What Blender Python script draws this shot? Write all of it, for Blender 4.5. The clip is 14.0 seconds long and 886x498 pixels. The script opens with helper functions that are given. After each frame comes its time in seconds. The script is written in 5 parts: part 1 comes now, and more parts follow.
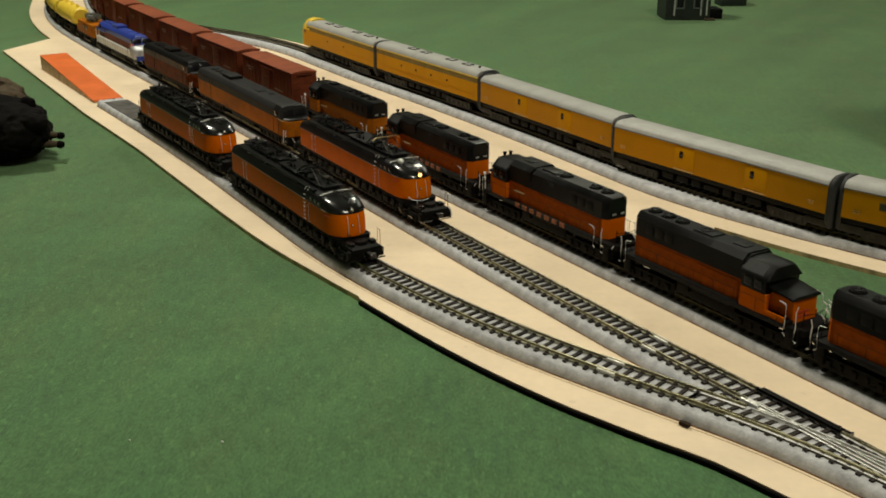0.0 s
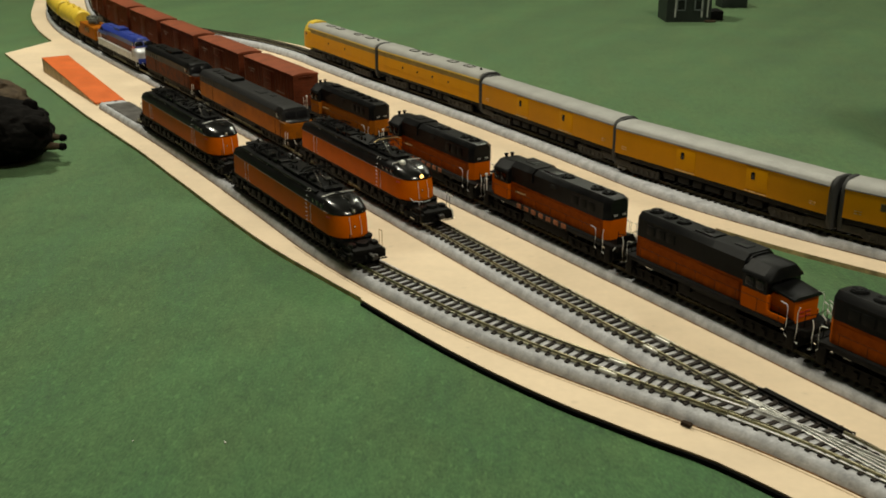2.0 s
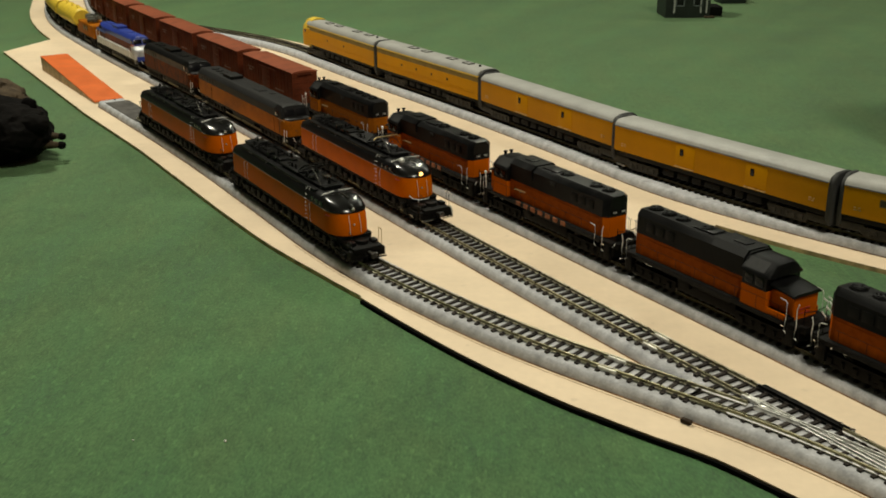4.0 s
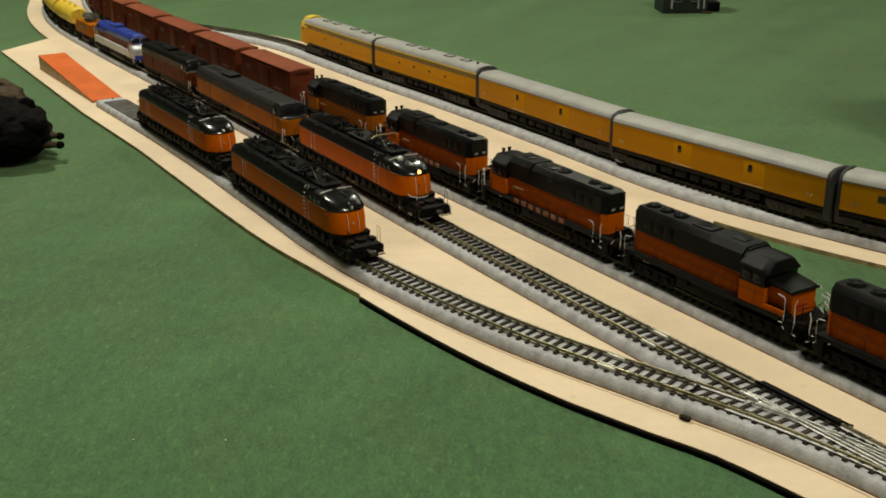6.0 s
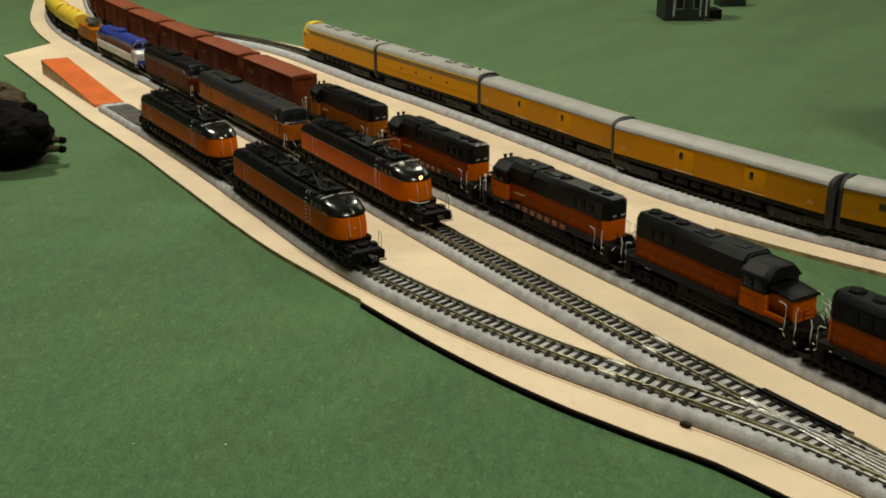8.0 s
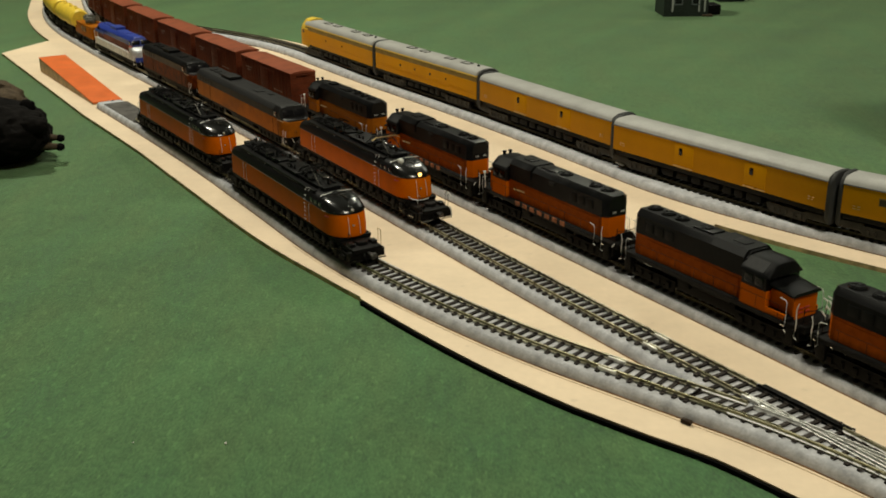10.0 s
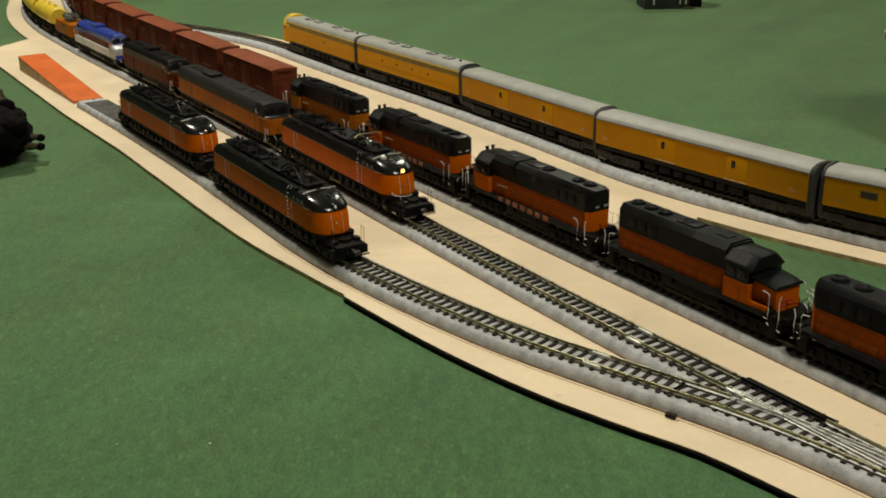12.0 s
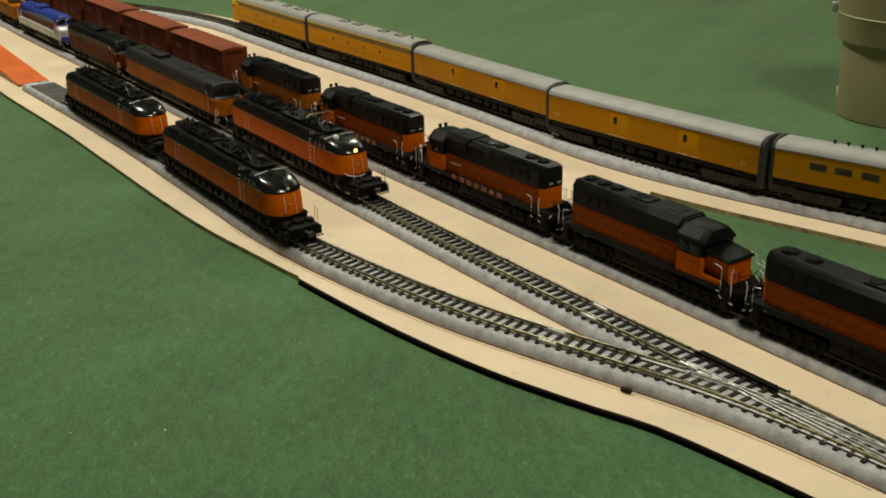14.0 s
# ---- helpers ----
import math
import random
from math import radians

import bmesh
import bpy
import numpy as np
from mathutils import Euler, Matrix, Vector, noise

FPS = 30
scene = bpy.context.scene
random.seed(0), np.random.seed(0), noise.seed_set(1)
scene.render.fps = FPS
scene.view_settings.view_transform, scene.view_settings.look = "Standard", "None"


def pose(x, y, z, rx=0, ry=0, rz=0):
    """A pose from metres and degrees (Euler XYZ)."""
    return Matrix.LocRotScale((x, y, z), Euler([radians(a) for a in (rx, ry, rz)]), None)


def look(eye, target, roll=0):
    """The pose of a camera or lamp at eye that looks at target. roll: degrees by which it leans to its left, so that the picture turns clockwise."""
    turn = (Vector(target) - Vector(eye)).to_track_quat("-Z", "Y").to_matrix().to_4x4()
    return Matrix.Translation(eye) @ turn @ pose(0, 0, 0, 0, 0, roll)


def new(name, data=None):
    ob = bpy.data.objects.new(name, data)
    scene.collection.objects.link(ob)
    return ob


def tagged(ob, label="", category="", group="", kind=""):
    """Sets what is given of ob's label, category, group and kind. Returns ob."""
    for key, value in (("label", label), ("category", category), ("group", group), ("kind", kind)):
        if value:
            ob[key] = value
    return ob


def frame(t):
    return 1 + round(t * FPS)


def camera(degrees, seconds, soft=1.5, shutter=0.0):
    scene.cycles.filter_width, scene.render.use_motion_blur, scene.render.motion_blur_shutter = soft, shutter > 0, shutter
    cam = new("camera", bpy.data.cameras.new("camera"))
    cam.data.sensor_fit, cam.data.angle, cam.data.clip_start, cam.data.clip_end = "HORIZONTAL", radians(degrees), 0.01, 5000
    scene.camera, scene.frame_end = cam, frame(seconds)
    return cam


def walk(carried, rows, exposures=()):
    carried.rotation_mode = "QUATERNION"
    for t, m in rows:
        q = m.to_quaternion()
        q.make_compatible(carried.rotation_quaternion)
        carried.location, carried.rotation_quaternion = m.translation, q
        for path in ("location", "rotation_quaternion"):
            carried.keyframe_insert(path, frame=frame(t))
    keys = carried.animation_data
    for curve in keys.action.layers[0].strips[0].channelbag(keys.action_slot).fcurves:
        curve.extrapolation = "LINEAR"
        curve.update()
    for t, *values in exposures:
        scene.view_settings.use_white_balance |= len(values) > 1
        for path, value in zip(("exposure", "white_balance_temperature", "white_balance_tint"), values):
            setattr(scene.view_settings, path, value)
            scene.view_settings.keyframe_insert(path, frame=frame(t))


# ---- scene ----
cam = camera(44.85, 14.0, soft=1.8, shutter=0.5)
ROWS = [
    (0, pose(-0.0001, 0.0003, 0.3321, 69.682, -0.064, 0.014)),
    (0.5, pose(-0.0003, 0.0021, 0.3300, 69.641, -0.163, 0.034)),
    (1, pose(0.0001, -0.0005, 0.3313, 69.752, -0.060, 0.026)),
    (1.5, pose(-0.0001, -0.0004, 0.3319, 69.741, -0.088, 0.054)),
    (2, pose(-0.0008, -0.0014, 0.3316, 69.811, 0.010, 0.044)),
    (2.5, pose(-0.0007, -0.0022, 0.3327, 69.727, 0.152, 0.066)),
    (3, pose(-0.0009, -0.0016, 0.3323, 69.687, 0.149, 0.045)),
    (5.5, pose(0.0006, -0.0011, 0.3341, 69.453, 0.390, -0.160)),
    (6, pose(0.0001, -0.0020, 0.3345, 69.414, 0.491, -0.184)),
    (6.5, pose(0.0002, -0.0030, 0.3356, 69.377, 0.716, -0.198)),
    (7, pose(-0.0004, -0.0046, 0.3362, 69.315, 0.860, -0.019)),
    (7.5, pose(-0.0009, -0.0021, 0.3337, 69.595, 0.215, -0.068)),
    (8, pose(-0.0001, -0.0026, 0.3341, 69.756, 0.259, -0.043)),
    (10.5, pose(-0.0006, 0.0002, 0.3340, 69.495, 0.510, -0.295)),
    (11, pose(-0.0002, 0.0007, 0.3337, 69.436, 0.502, -0.608)),
    (11.5, pose(0.0004, 0.0008, 0.3346, 69.316, 0.647, -0.879)),
    (12, pose(0.0008, 0.0008, 0.3355, 69.230, 0.753, -1.131)),
    (12.5, pose(0.0014, 0.0020, 0.3355, 69.092, 0.784, -1.367)),
    (13, pose(0.0002, 0.0016, 0.3352, 68.908, 0.825, -2.019)),
    (13.5, pose(0.0026, 0.0057, 0.3339, 68.242, 0.764, -3.047)),
    (14, pose(0.0033, 0.0036, 0.3363, 67.955, 1.002, -3.657)),
]
walk(cam, ROWS, exposures=[(0, -0.26), (10.5, -0.26), (14, -0.34)])

# ---- world and lamps ----
world = bpy.data.worlds.new("world")
scene.world = world
world.use_nodes = True
world.node_tree.nodes["Background"].inputs[0].default_value = (1.0, 0.92, 0.8, 1)
world.node_tree.nodes["Background"].inputs[1].default_value = 0.002

LAMPS = [
    ((0.62, -0.10, 2.15), (-0.05, 1.0, 0), 0.5, 36.0, (1.0, 0.940, 0.735)),
    ((-0.92, 2.15, 2.25), (-0.3, 1.6, 0), 0.28, 56.0, (0.99, 0.95, 0.76)),
    # unseen fill lamp, added to brighten the far carpet
    ((0.55, 3.65, 2.2), (0.3, 1.9, 0), 0.4, 17.5, (0.97, 0.965, 0.76)),
    # unseen lamp, added to bring glints onto the turnout rails
    ((1.62, 3.55, 2.2), (0.4, 1.4, 0), 0.9, 8.0, (0.97, 0.965, 0.80)),
]
for place, aim, size, power, tint in LAMPS:
    lamp_data = bpy.data.lights.new("unseen_lamp", "AREA")
    lamp_data.shape, lamp_data.size, lamp_data.energy = "DISK", size, power
    lamp_data.color = tint
    lamp_ob = new("unseen_lamp", lamp_data)
    lamp_ob.matrix_world = look(place, aim)


# ---- materials ----
def material(name, color, rough=0.5, metal=0.0, spec=0.5, vary=0.12, scale=60.0, bump=0.0, fine=400.0, random_tint=0.0, coat=0.0, color2=None, mix=0.5):
    """A surface with two scales of colour noise, a fine bump and patchy gloss."""
    m = bpy.data.materials.new(name)
    m.use_nodes = True
    t, links = m.node_tree, m.node_tree.links
    b = t.nodes["Principled BSDF"]
    b.inputs["Metallic"].default_value = metal
    b.inputs["Specular IOR Level"].default_value = spec
    b.inputs["Coat Weight"].default_value = coat
    b.inputs["Coat Roughness"].default_value = 0.12
    co = t.nodes.new("ShaderNodeTexCoord")
    n1, n2 = t.nodes.new("ShaderNodeTexNoise"), t.nodes.new("ShaderNodeTexNoise")
    for n, s, d in ((n1, scale, 4), (n2, fine, 3)):
        n.inputs["Scale"].default_value, n.inputs["Detail"].default_value = s, d
        links.new(co.outputs["Object"], n.inputs["Vector"])
    ramp = t.nodes.new("ShaderNodeValToRGB")
    other = color2 or tuple(c * (1 - 2 * vary) for c in color)
    ramp.color_ramp.elements[0].color, ramp.color_ramp.elements[1].color = (*other, 1), (*[min(1, c * (1 + vary)) for c in color], 1)
    ramp.color_ramp.elements[0].position, ramp.color_ramp.elements[1].position = mix - 0.2, mix + 0.2
    links.new(n1.outputs["Fac"], ramp.inputs["Fac"])
    fm = t.nodes.new("ShaderNodeMix")
    fm.data_type, fm.blend_type = "RGBA", "MULTIPLY"
    fm.inputs[0].default_value = min(1, vary * 3)
    links.new(ramp.outputs["Color"], fm.inputs["A"])
    g = t.nodes.new("ShaderNodeMapRange")
    g.inputs["From Min"].default_value, g.inputs["From Max"].default_value = 0.3, 0.7
    g.inputs["To Min"].default_value, g.inputs["To Max"].default_value = 0.75, 1.1
    links.new(n2.outputs["Fac"], g.inputs["Value"])
    links.new(g.outputs["Result"], fm.inputs["B"])
    out = fm.outputs["Result"]
    if random_tint:
        info, hsv = t.nodes.new("ShaderNodeObjectInfo"), t.nodes.new("ShaderNodeHueSaturation")
        r = t.nodes.new("ShaderNodeMapRange")
        r.inputs["To Min"].default_value, r.inputs["To Max"].default_value = 1 - random_tint, 1 + random_tint
        links.new(info.outputs["Random"], r.inputs["Value"])
        links.new(r.outputs["Result"], hsv.inputs["Value"])
        links.new(out, hsv.inputs["Color"])
        out = hsv.outputs["Color"]
    links.new(out, b.inputs["Base Color"])
    rr = t.nodes.new("ShaderNodeMapRange")
    rr.inputs["To Min"].default_value, rr.inputs["To Max"].default_value = max(0.03, rough - 0.12), min(1, rough + 0.12)
    links.new(n1.outputs["Fac"], rr.inputs["Value"])
    links.new(rr.outputs["Result"], b.inputs["Roughness"])
    if bump:
        bn = t.nodes.new("ShaderNodeBump")
        bn.inputs["Strength"].default_value, bn.inputs["Distance"].default_value = 1.0, bump
        links.new(n2.outputs["Fac"], bn.inputs["Height"])
        links.new(bn.outputs["Normal"], b.inputs["Normal"])
    return m


def felt():
    """Short green fibre: speckled grain, soft mottling and broad faint wrinkles."""
    m = bpy.data.materials.new("green_felt")
    m.use_nodes = True
    t, links = m.node_tree, m.node_tree.links
    b = t.nodes["Principled BSDF"]
    b.inputs["Roughness"].default_value = 0.95
    b.inputs["Sheen Weight"].default_value = 0.30
    b.inputs["Sheen Tint"].default_value = (0.86, 0.86, 0.56, 1)
    b.inputs["Sheen Roughness"].default_value = 0.5
    co = t.nodes.new("ShaderNodeTexCoord")
    # the nap lies along the boards, so its tufts are longer than wide
    lay = t.nodes.new("ShaderNodeMapping")
    lay.inputs["Rotation"].default_value = (0, 0, radians(8))
    lay.inputs["Scale"].default_value = (1.0, 0.38, 1.0)
    links.new(co.outputs["Object"], lay.inputs["Vector"])
    fac = None
    for sc, det, amount in ((620.0, 2, 0.50), (150.0, 3, 0.36), (14.0, 3, 0.16)):
        n = t.nodes.new("ShaderNodeTexNoise")
        n.inputs["Scale"].default_value, n.inputs["Detail"].default_value = sc, det
        links.new(lay.outputs["Vector"], n.inputs["Vector"])
        mul = t.nodes.new("ShaderNodeMath")
        mul.operation = "MULTIPLY_ADD"
        mul.inputs[1].default_value = amount
        if fac is None:
            mul.inputs[2].default_value = -0.03
            grain = n
        else:
            links.new(fac, mul.inputs[2])
        links.new(n.outputs["Fac"], mul.inputs[0])
        fac = mul.outputs[0]
    # single pale tufts standing out of the nap
    tuft, lift, more = t.nodes.new("ShaderNodeTexNoise"), t.nodes.new("ShaderNodeMapRange"), t.nodes.new("ShaderNodeMath")
    tuft.inputs["Scale"].default_value, tuft.inputs["Detail"].default_value = 260.0, 1
    links.new(lay.outputs["Vector"], tuft.inputs["Vector"])
    lift.interpolation_type = "SMOOTHSTEP"
    lift.inputs["From Min"].default_value, lift.inputs["From Max"].default_value = 0.61, 0.74
    lift.inputs["To Min"].default_value, lift.inputs["To Max"].default_value = 0.0, 0.17
    links.new(tuft.outputs["Fac"], lift.inputs["Value"])
    links.new(fac, more.inputs[0])
    links.new(lift.outputs["Result"], more.inputs[1])
    fac = more.outputs[0]
    # brushed streaks, long one way
    mapping = t.nodes.new("ShaderNodeMapping")
    mapping.inputs["Rotation"].default_value = (0, 0, radians(14))
    mapping.inputs["Scale"].default_value = (2.2, 11.0, 1.0)
    links.new(co.outputs["Object"], mapping.inputs["Vector"])
    streak = t.nodes.new("ShaderNodeTexNoise")
    streak.inputs["Scale"].default_value, streak.inputs["Detail"].default_value = 1.6, 4
    links.new(mapping.outputs["Vector"], streak.inputs["Vector"])
    add = t.nodes.new("ShaderNodeMath")
    add.operation = "MULTIPLY_ADD"
    add.inputs[1].default_value = 0.17
    links.new(streak.outputs["Fac"], add.inputs[0])
    less = t.nodes.new("ShaderNodeMath")
    less.operation = "SUBTRACT"
    less.inputs[1].default_value = 0.085
    links.new(fac, less.inputs[0])
    links.new(less.outputs[0], add.inputs[2])
    fac = add.outputs[0]
    # broad bands where the carpet was rolled
    turned, band, roll = t.nodes.new("ShaderNodeMapping"), t.nodes.new("ShaderNodeTexNoise"), t.nodes.new("ShaderNodeMath")
    turned.vector_type = "TEXTURE"
    turned.inputs["Rotation"].default_value = (0, 0, radians(59))
    turned.inputs["Scale"].default_value = (1.0, 0.13, 1.0)
    links.new(co.outputs["Object"], turned.inputs["Vector"])
    band.inputs["Scale"].default_value, band.inputs["Detail"].default_value = 1.5, 2
    links.new(turned.outputs["Vector"], band.inputs["Vector"])
    roll.operation = "MULTIPLY_ADD"
    roll.inputs[1].default_value = 0.30
    links.new(band.outputs["Fac"], roll.inputs[0])
    links.new(fac, roll.inputs[2])
    fac = roll.outputs[0]
    ramp = t.nodes.new("ShaderNodeValToRGB")
    ramp.color_ramp.elements[0].position, ramp.color_ramp.elements[0].color = 0.45, (0.022, 0.070, 0.024, 1)
    ramp.color_ramp.elements[1].position, ramp.color_ramp.elements[1].color = 0.85, (0.078, 0.180, 0.062, 1)
    links.new(fac, ramp.inputs["Fac"])
    drift, tone, hue = t.nodes.new("ShaderNodeTexNoise"), t.nodes.new("ShaderNodeMapRange"), t.nodes.new("ShaderNodeHueSaturation")
    drift.inputs["Scale"].default_value, drift.inputs["Detail"].default_value = 22.0, 4
    links.new(lay.outputs["Vector"], drift.inputs["Vector"])
    tone.inputs["From Min"].default_value, tone.inputs["From Max"].default_value = 0.3, 0.7
    tone.inputs["To Min"].default_value, tone.inputs["To Max"].default_value = 0.492, 0.523
    links.new(drift.outputs["Fac"], tone.inputs["Value"])
    links.new(tone.outputs["Result"], hue.inputs["Hue"])
    links.new(ramp.outputs["Color"], hue.inputs["Color"])
    links.new(hue.outputs["Color"], b.inputs["Base Color"])
    bn = t.nodes.new("ShaderNodeBump")
    bn.inputs["Strength"].default_value, bn.inputs["Distance"].default_value = 1.0, 0.0005
    links.new(grain.outputs["Fac"], bn.inputs["Height"])
    links.new(bn.outputs["Normal"], b.inputs["Normal"])
    return m


CARPET = felt()
def plywood():
    """Pale birch face: long faint grain, soft blotches and small specks."""
    m = material("birch_ply", (0.77, 0.622, 0.448), 0.6, spec=0.3, vary=0.05, scale=9, bump=0.0001, fine=160)
    t, links = m.node_tree, m.node_tree.links
    b = t.nodes["Principled BSDF"]
    old = b.inputs["Base Color"].links[0].from_socket
    co, mp, n = t.nodes.new("ShaderNodeTexCoord"), t.nodes.new("ShaderNodeMapping"), t.nodes.new("ShaderNodeTexNoise")
    mp.inputs["Rotation"].default_value = (0, 0, radians(-58))
    mp.inputs["Scale"].default_value = (3.0, 60.0, 1.0)
    n.inputs["Scale"].default_value, n.inputs["Detail"].default_value = 1.0, 5
    links.new(co.outputs["Object"], mp.inputs["Vector"])
    links.new(mp.outputs["Vector"], n.inputs["Vector"])
    g = t.nodes.new("ShaderNodeMapRange")
    g.inputs["From Min"].default_value, g.inputs["From Max"].default_value = 0.35, 0.65
    g.inputs["To Min"].default_value, g.inputs["To Max"].default_value = 0.972, 1.012
    links.new(n.outputs["Fac"], g.inputs["Value"])
    sp = t.nodes.new("ShaderNodeTexNoise")
    sp.inputs["Scale"].default_value, sp.inputs["Detail"].default_value = 95.0, 1
    links.new(co.outputs["Object"], sp.inputs["Vector"])
    k = t.nodes.new("ShaderNodeMapRange")
    k.inputs["From Min"].default_value, k.inputs["From Max"].default_value = 0.74, 0.80
    k.inputs["To Min"].default_value, k.inputs["To Max"].default_value = 1.0, 0.90
    links.new(sp.outputs["Fac"], k.inputs["Value"])
    mul = t.nodes.new("ShaderNodeMath")
    mul.operation = "MULTIPLY"
    links.new(g.outputs["Result"], mul.inputs[0])
    links.new(k.outputs["Result"], mul.inputs[1])
    hsv = t.nodes.new("ShaderNodeHueSaturation")
    links.new(mul.outputs[0], hsv.inputs["Value"])
    links.new(old, hsv.inputs["Color"])
    links.new(hsv.outputs["Color"], b.inputs["Base Color"])
    return m


PLY = plywood()
PLY_EDGE = material("ply_edge", (0.68, 0.47, 0.25), 0.8, vary=0.25, scale=80)
EDGE_SHADOW = material("black_edge_shadow", (0.0035, 0.0033, 0.003), 0.9, spec=0.05, vary=0.2)
FOAM = material("grey_foam", (0.435, 0.44, 0.463), 0.9, spec=0.15, vary=0.19, scale=120, bump=0.00022, fine=620, color2=(0.315, 0.32, 0.338), mix=0.46)
PAD = material("dark_grey_foam", (0.11, 0.105, 0.10), 0.9, spec=0.1, vary=0.2, scale=60)
CORK = material("cork_edge", (0.22, 0.12, 0.05), 0.9, spec=0.2, vary=0.25, scale=90)
TIE = material("tie_plastic", (0.036, 0.030, 0.027), 0.75, spec=0.1, vary=0.2, random_tint=0.3)
RAIL = material("nickel_brass_rail", (0.31, 0.285, 0.175), 0.3, metal=0.85, vary=0.18, scale=120)
# Little metal, pale base: white reflections are put into the colour.
PALE_SHINE = material("pale_shine_rail", (0.84, 0.84, 0.80), 0.30, metal=0.25, vary=0.1, scale=150)
# Feet paler than the rail head; lamp glints are put into their colour.
FOOT = material("rail_foot", (0.46, 0.43, 0.31), 0.36, metal=0.45, vary=0.3, scale=40)
FOOT_GLINT = material("pale_glint_foot", (0.92, 0.92, 0.90), 0.25, metal=0.0, vary=0.2, scale=60)
# Dull rail, painted darker still for the shade under the standing trains.
RAIL_DULL = material("dull_shaded_rail", (0.115, 0.102, 0.060), 0.5, metal=0.6, vary=0.25, scale=120)
# Hardly metallic and pale; the joiners' shine is put into the colour.
JOINER = material("pale_shine_joiner", (0.86, 0.84, 0.76), 0.3, metal=0.1, vary=0.08)
ORANGE = material("orange_paint", (0.51, 0.104, 0.0004), 0.34, spec=0.02, vary=0.06, scale=40)
ORANGE_RED = material("reddish_orange_paint", (0.56, 0.119, 0.0003), 0.32, spec=0.02, vary=0.06, scale=60)
# Darker, patchier orange for hood sides and door seams.
ORANGE_DARK = material("dark_orange_paint", (0.38, 0.076, 0.003), 0.5, spec=0.03, vary=0.22, scale=45, fine=220)
# Very dark orange; the shade on the second cowl diesel is put in.
ORANGE_SHADED = material("shaded_orange_paint", (0.115, 0.024, 0.004), 0.55, spec=0.05, vary=0.35, scale=120)
# Brighter orange; warm lamp light on the two front electrics is put in.
ORANGE_LAMPLIT = material("lamplit_orange_paint", (0.60, 0.116, 0.001), 0.34, spec=0.02, vary=0.06, scale=40)
ORANGE_OLD = material("faded_orange_paint", (0.36, 0.112, 0.007), 0.5, spec=0.03, vary=0.22, scale=28)
BLACK = material("black_paint", (0.0056, 0.0057, 0.0064), 0.36, spec=0.18, vary=0.32, scale=90)
BLACK_GLOSS = material("gloss_black_paint", (0.005, 0.005, 0.005), 0.2, spec=0.6, vary=0.2, scale=60)
GREY_BLACK = material("weathered_black", (0.0052, 0.0053, 0.0057), 0.42, spec=0.13, vary=0.3, scale=70)
# Grey of small plates; on the cab roof facet it stands in for light.
GREY_PATCH = material("grey_plate_lit_facet", (0.024, 0.0243, 0.0250), 0.55, spec=0.15, vary=0.2, scale=90)
COWL_ROOF = material("dull_grey_black_roof", (0.0085, 0.0085, 0.0089), 0.6, spec=0.2, vary=0.3, scale=80)
CHASSIS = material("dark_chassis", (0.0064, 0.0060, 0.0055), 0.6, spec=0.08, vary=0.3, scale=150)
WHEEL = material("blackened_steel", (0.08, 0.075, 0.07), 0.35, metal=0.9, vary=0.2)
STEEL = material("wheel_tread", (0.5, 0.48, 0.44), 0.25, metal=1.0, vary=0.15)
WHITE_WIRE = material("white_wire", (0.75, 0.74, 0.70), 0.35, vary=0.05)
BRASS = material("brass_wire", (0.62, 0.46, 0.22), 0.3, metal=0.9, vary=0.1)
GLASS_DARK = material("smoked_window", (0.01, 0.01, 0.012), 0.2, spec=0.3, vary=0.1)
GLASS_BROWN = material("brown_tinted_window", (0.050, 0.040, 0.024), 0.25, spec=0.4, vary=0.15)
YELLOW = material("yellow_paint", (0.57, 0.262, 0.001), 0.42, spec=0.05, vary=0.05, scale=30)
YELLOW_TANK = material("bright_yellow_plastic", (0.80, 0.56, 0.05), 0.45, vary=0.08, scale=90)
ROOF_GREY = material("grey_roof_paint", (0.36, 0.36, 0.345), 0.46, spec=0.30, vary=0.08, scale=40)
STRIPE_GREY = material("grey_side_paint", (0.235, 0.165, 0.055), 0.45, spec=0.06, vary=0.12)
DIAPHRAGM = material("rubber_diaphragm", (0.022, 0.0225, 0.023), 0.7, vary=0.2)
UNDER_GREY = material("grimy_underframe", (0.034, 0.030, 0.024), 0.6, spec=0.3, vary=0.3, scale=120)
# Darker than the roof; the shadow line under its edge is put in.
GUTTER = material("shaded_roof_gutter", (0.17, 0.17, 0.165), 0.45, spec=0.3, vary=0.1)
UNDER_DARK = material("dark_underframe", (0.0085, 0.0078, 0.0066), 0.6, spec=0.15, vary=0.3, scale=120)
MACHINE_GREY = material("pale_machine_grey", (0.17, 0.175, 0.155), 0.5, spec=0.3, vary=0.3, scale=150)
FADED = material("faded_lettering", (0.27, 0.17, 0.13), 0.6, spec=0.1, vary=0.2)
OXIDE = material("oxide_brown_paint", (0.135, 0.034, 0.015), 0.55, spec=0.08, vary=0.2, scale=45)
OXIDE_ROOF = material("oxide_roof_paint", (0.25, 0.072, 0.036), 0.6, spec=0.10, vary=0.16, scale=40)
PALE_PLATE = material("pale_orange_plate", (0.34, 0.125, 0.055), 0.5, spec=0.15, vary=0.25, scale=200)
SILVER = material("silver_paint", (0.55, 0.56, 0.58), 0.35, metal=0.3, vary=0.12)
BLUE = material("blue_paint", (0.02, 0.045, 0.30), 0.4, vary=0.1)
RED = material("red_paint", (0.45, 0.05, 0.025), 0.4, vary=0.1)
BLOCK_TOP = material("orange_block_paint", (0.66, 0.135, 0.022), 0.55, spec=0.3, vary=0.07, scale=40)
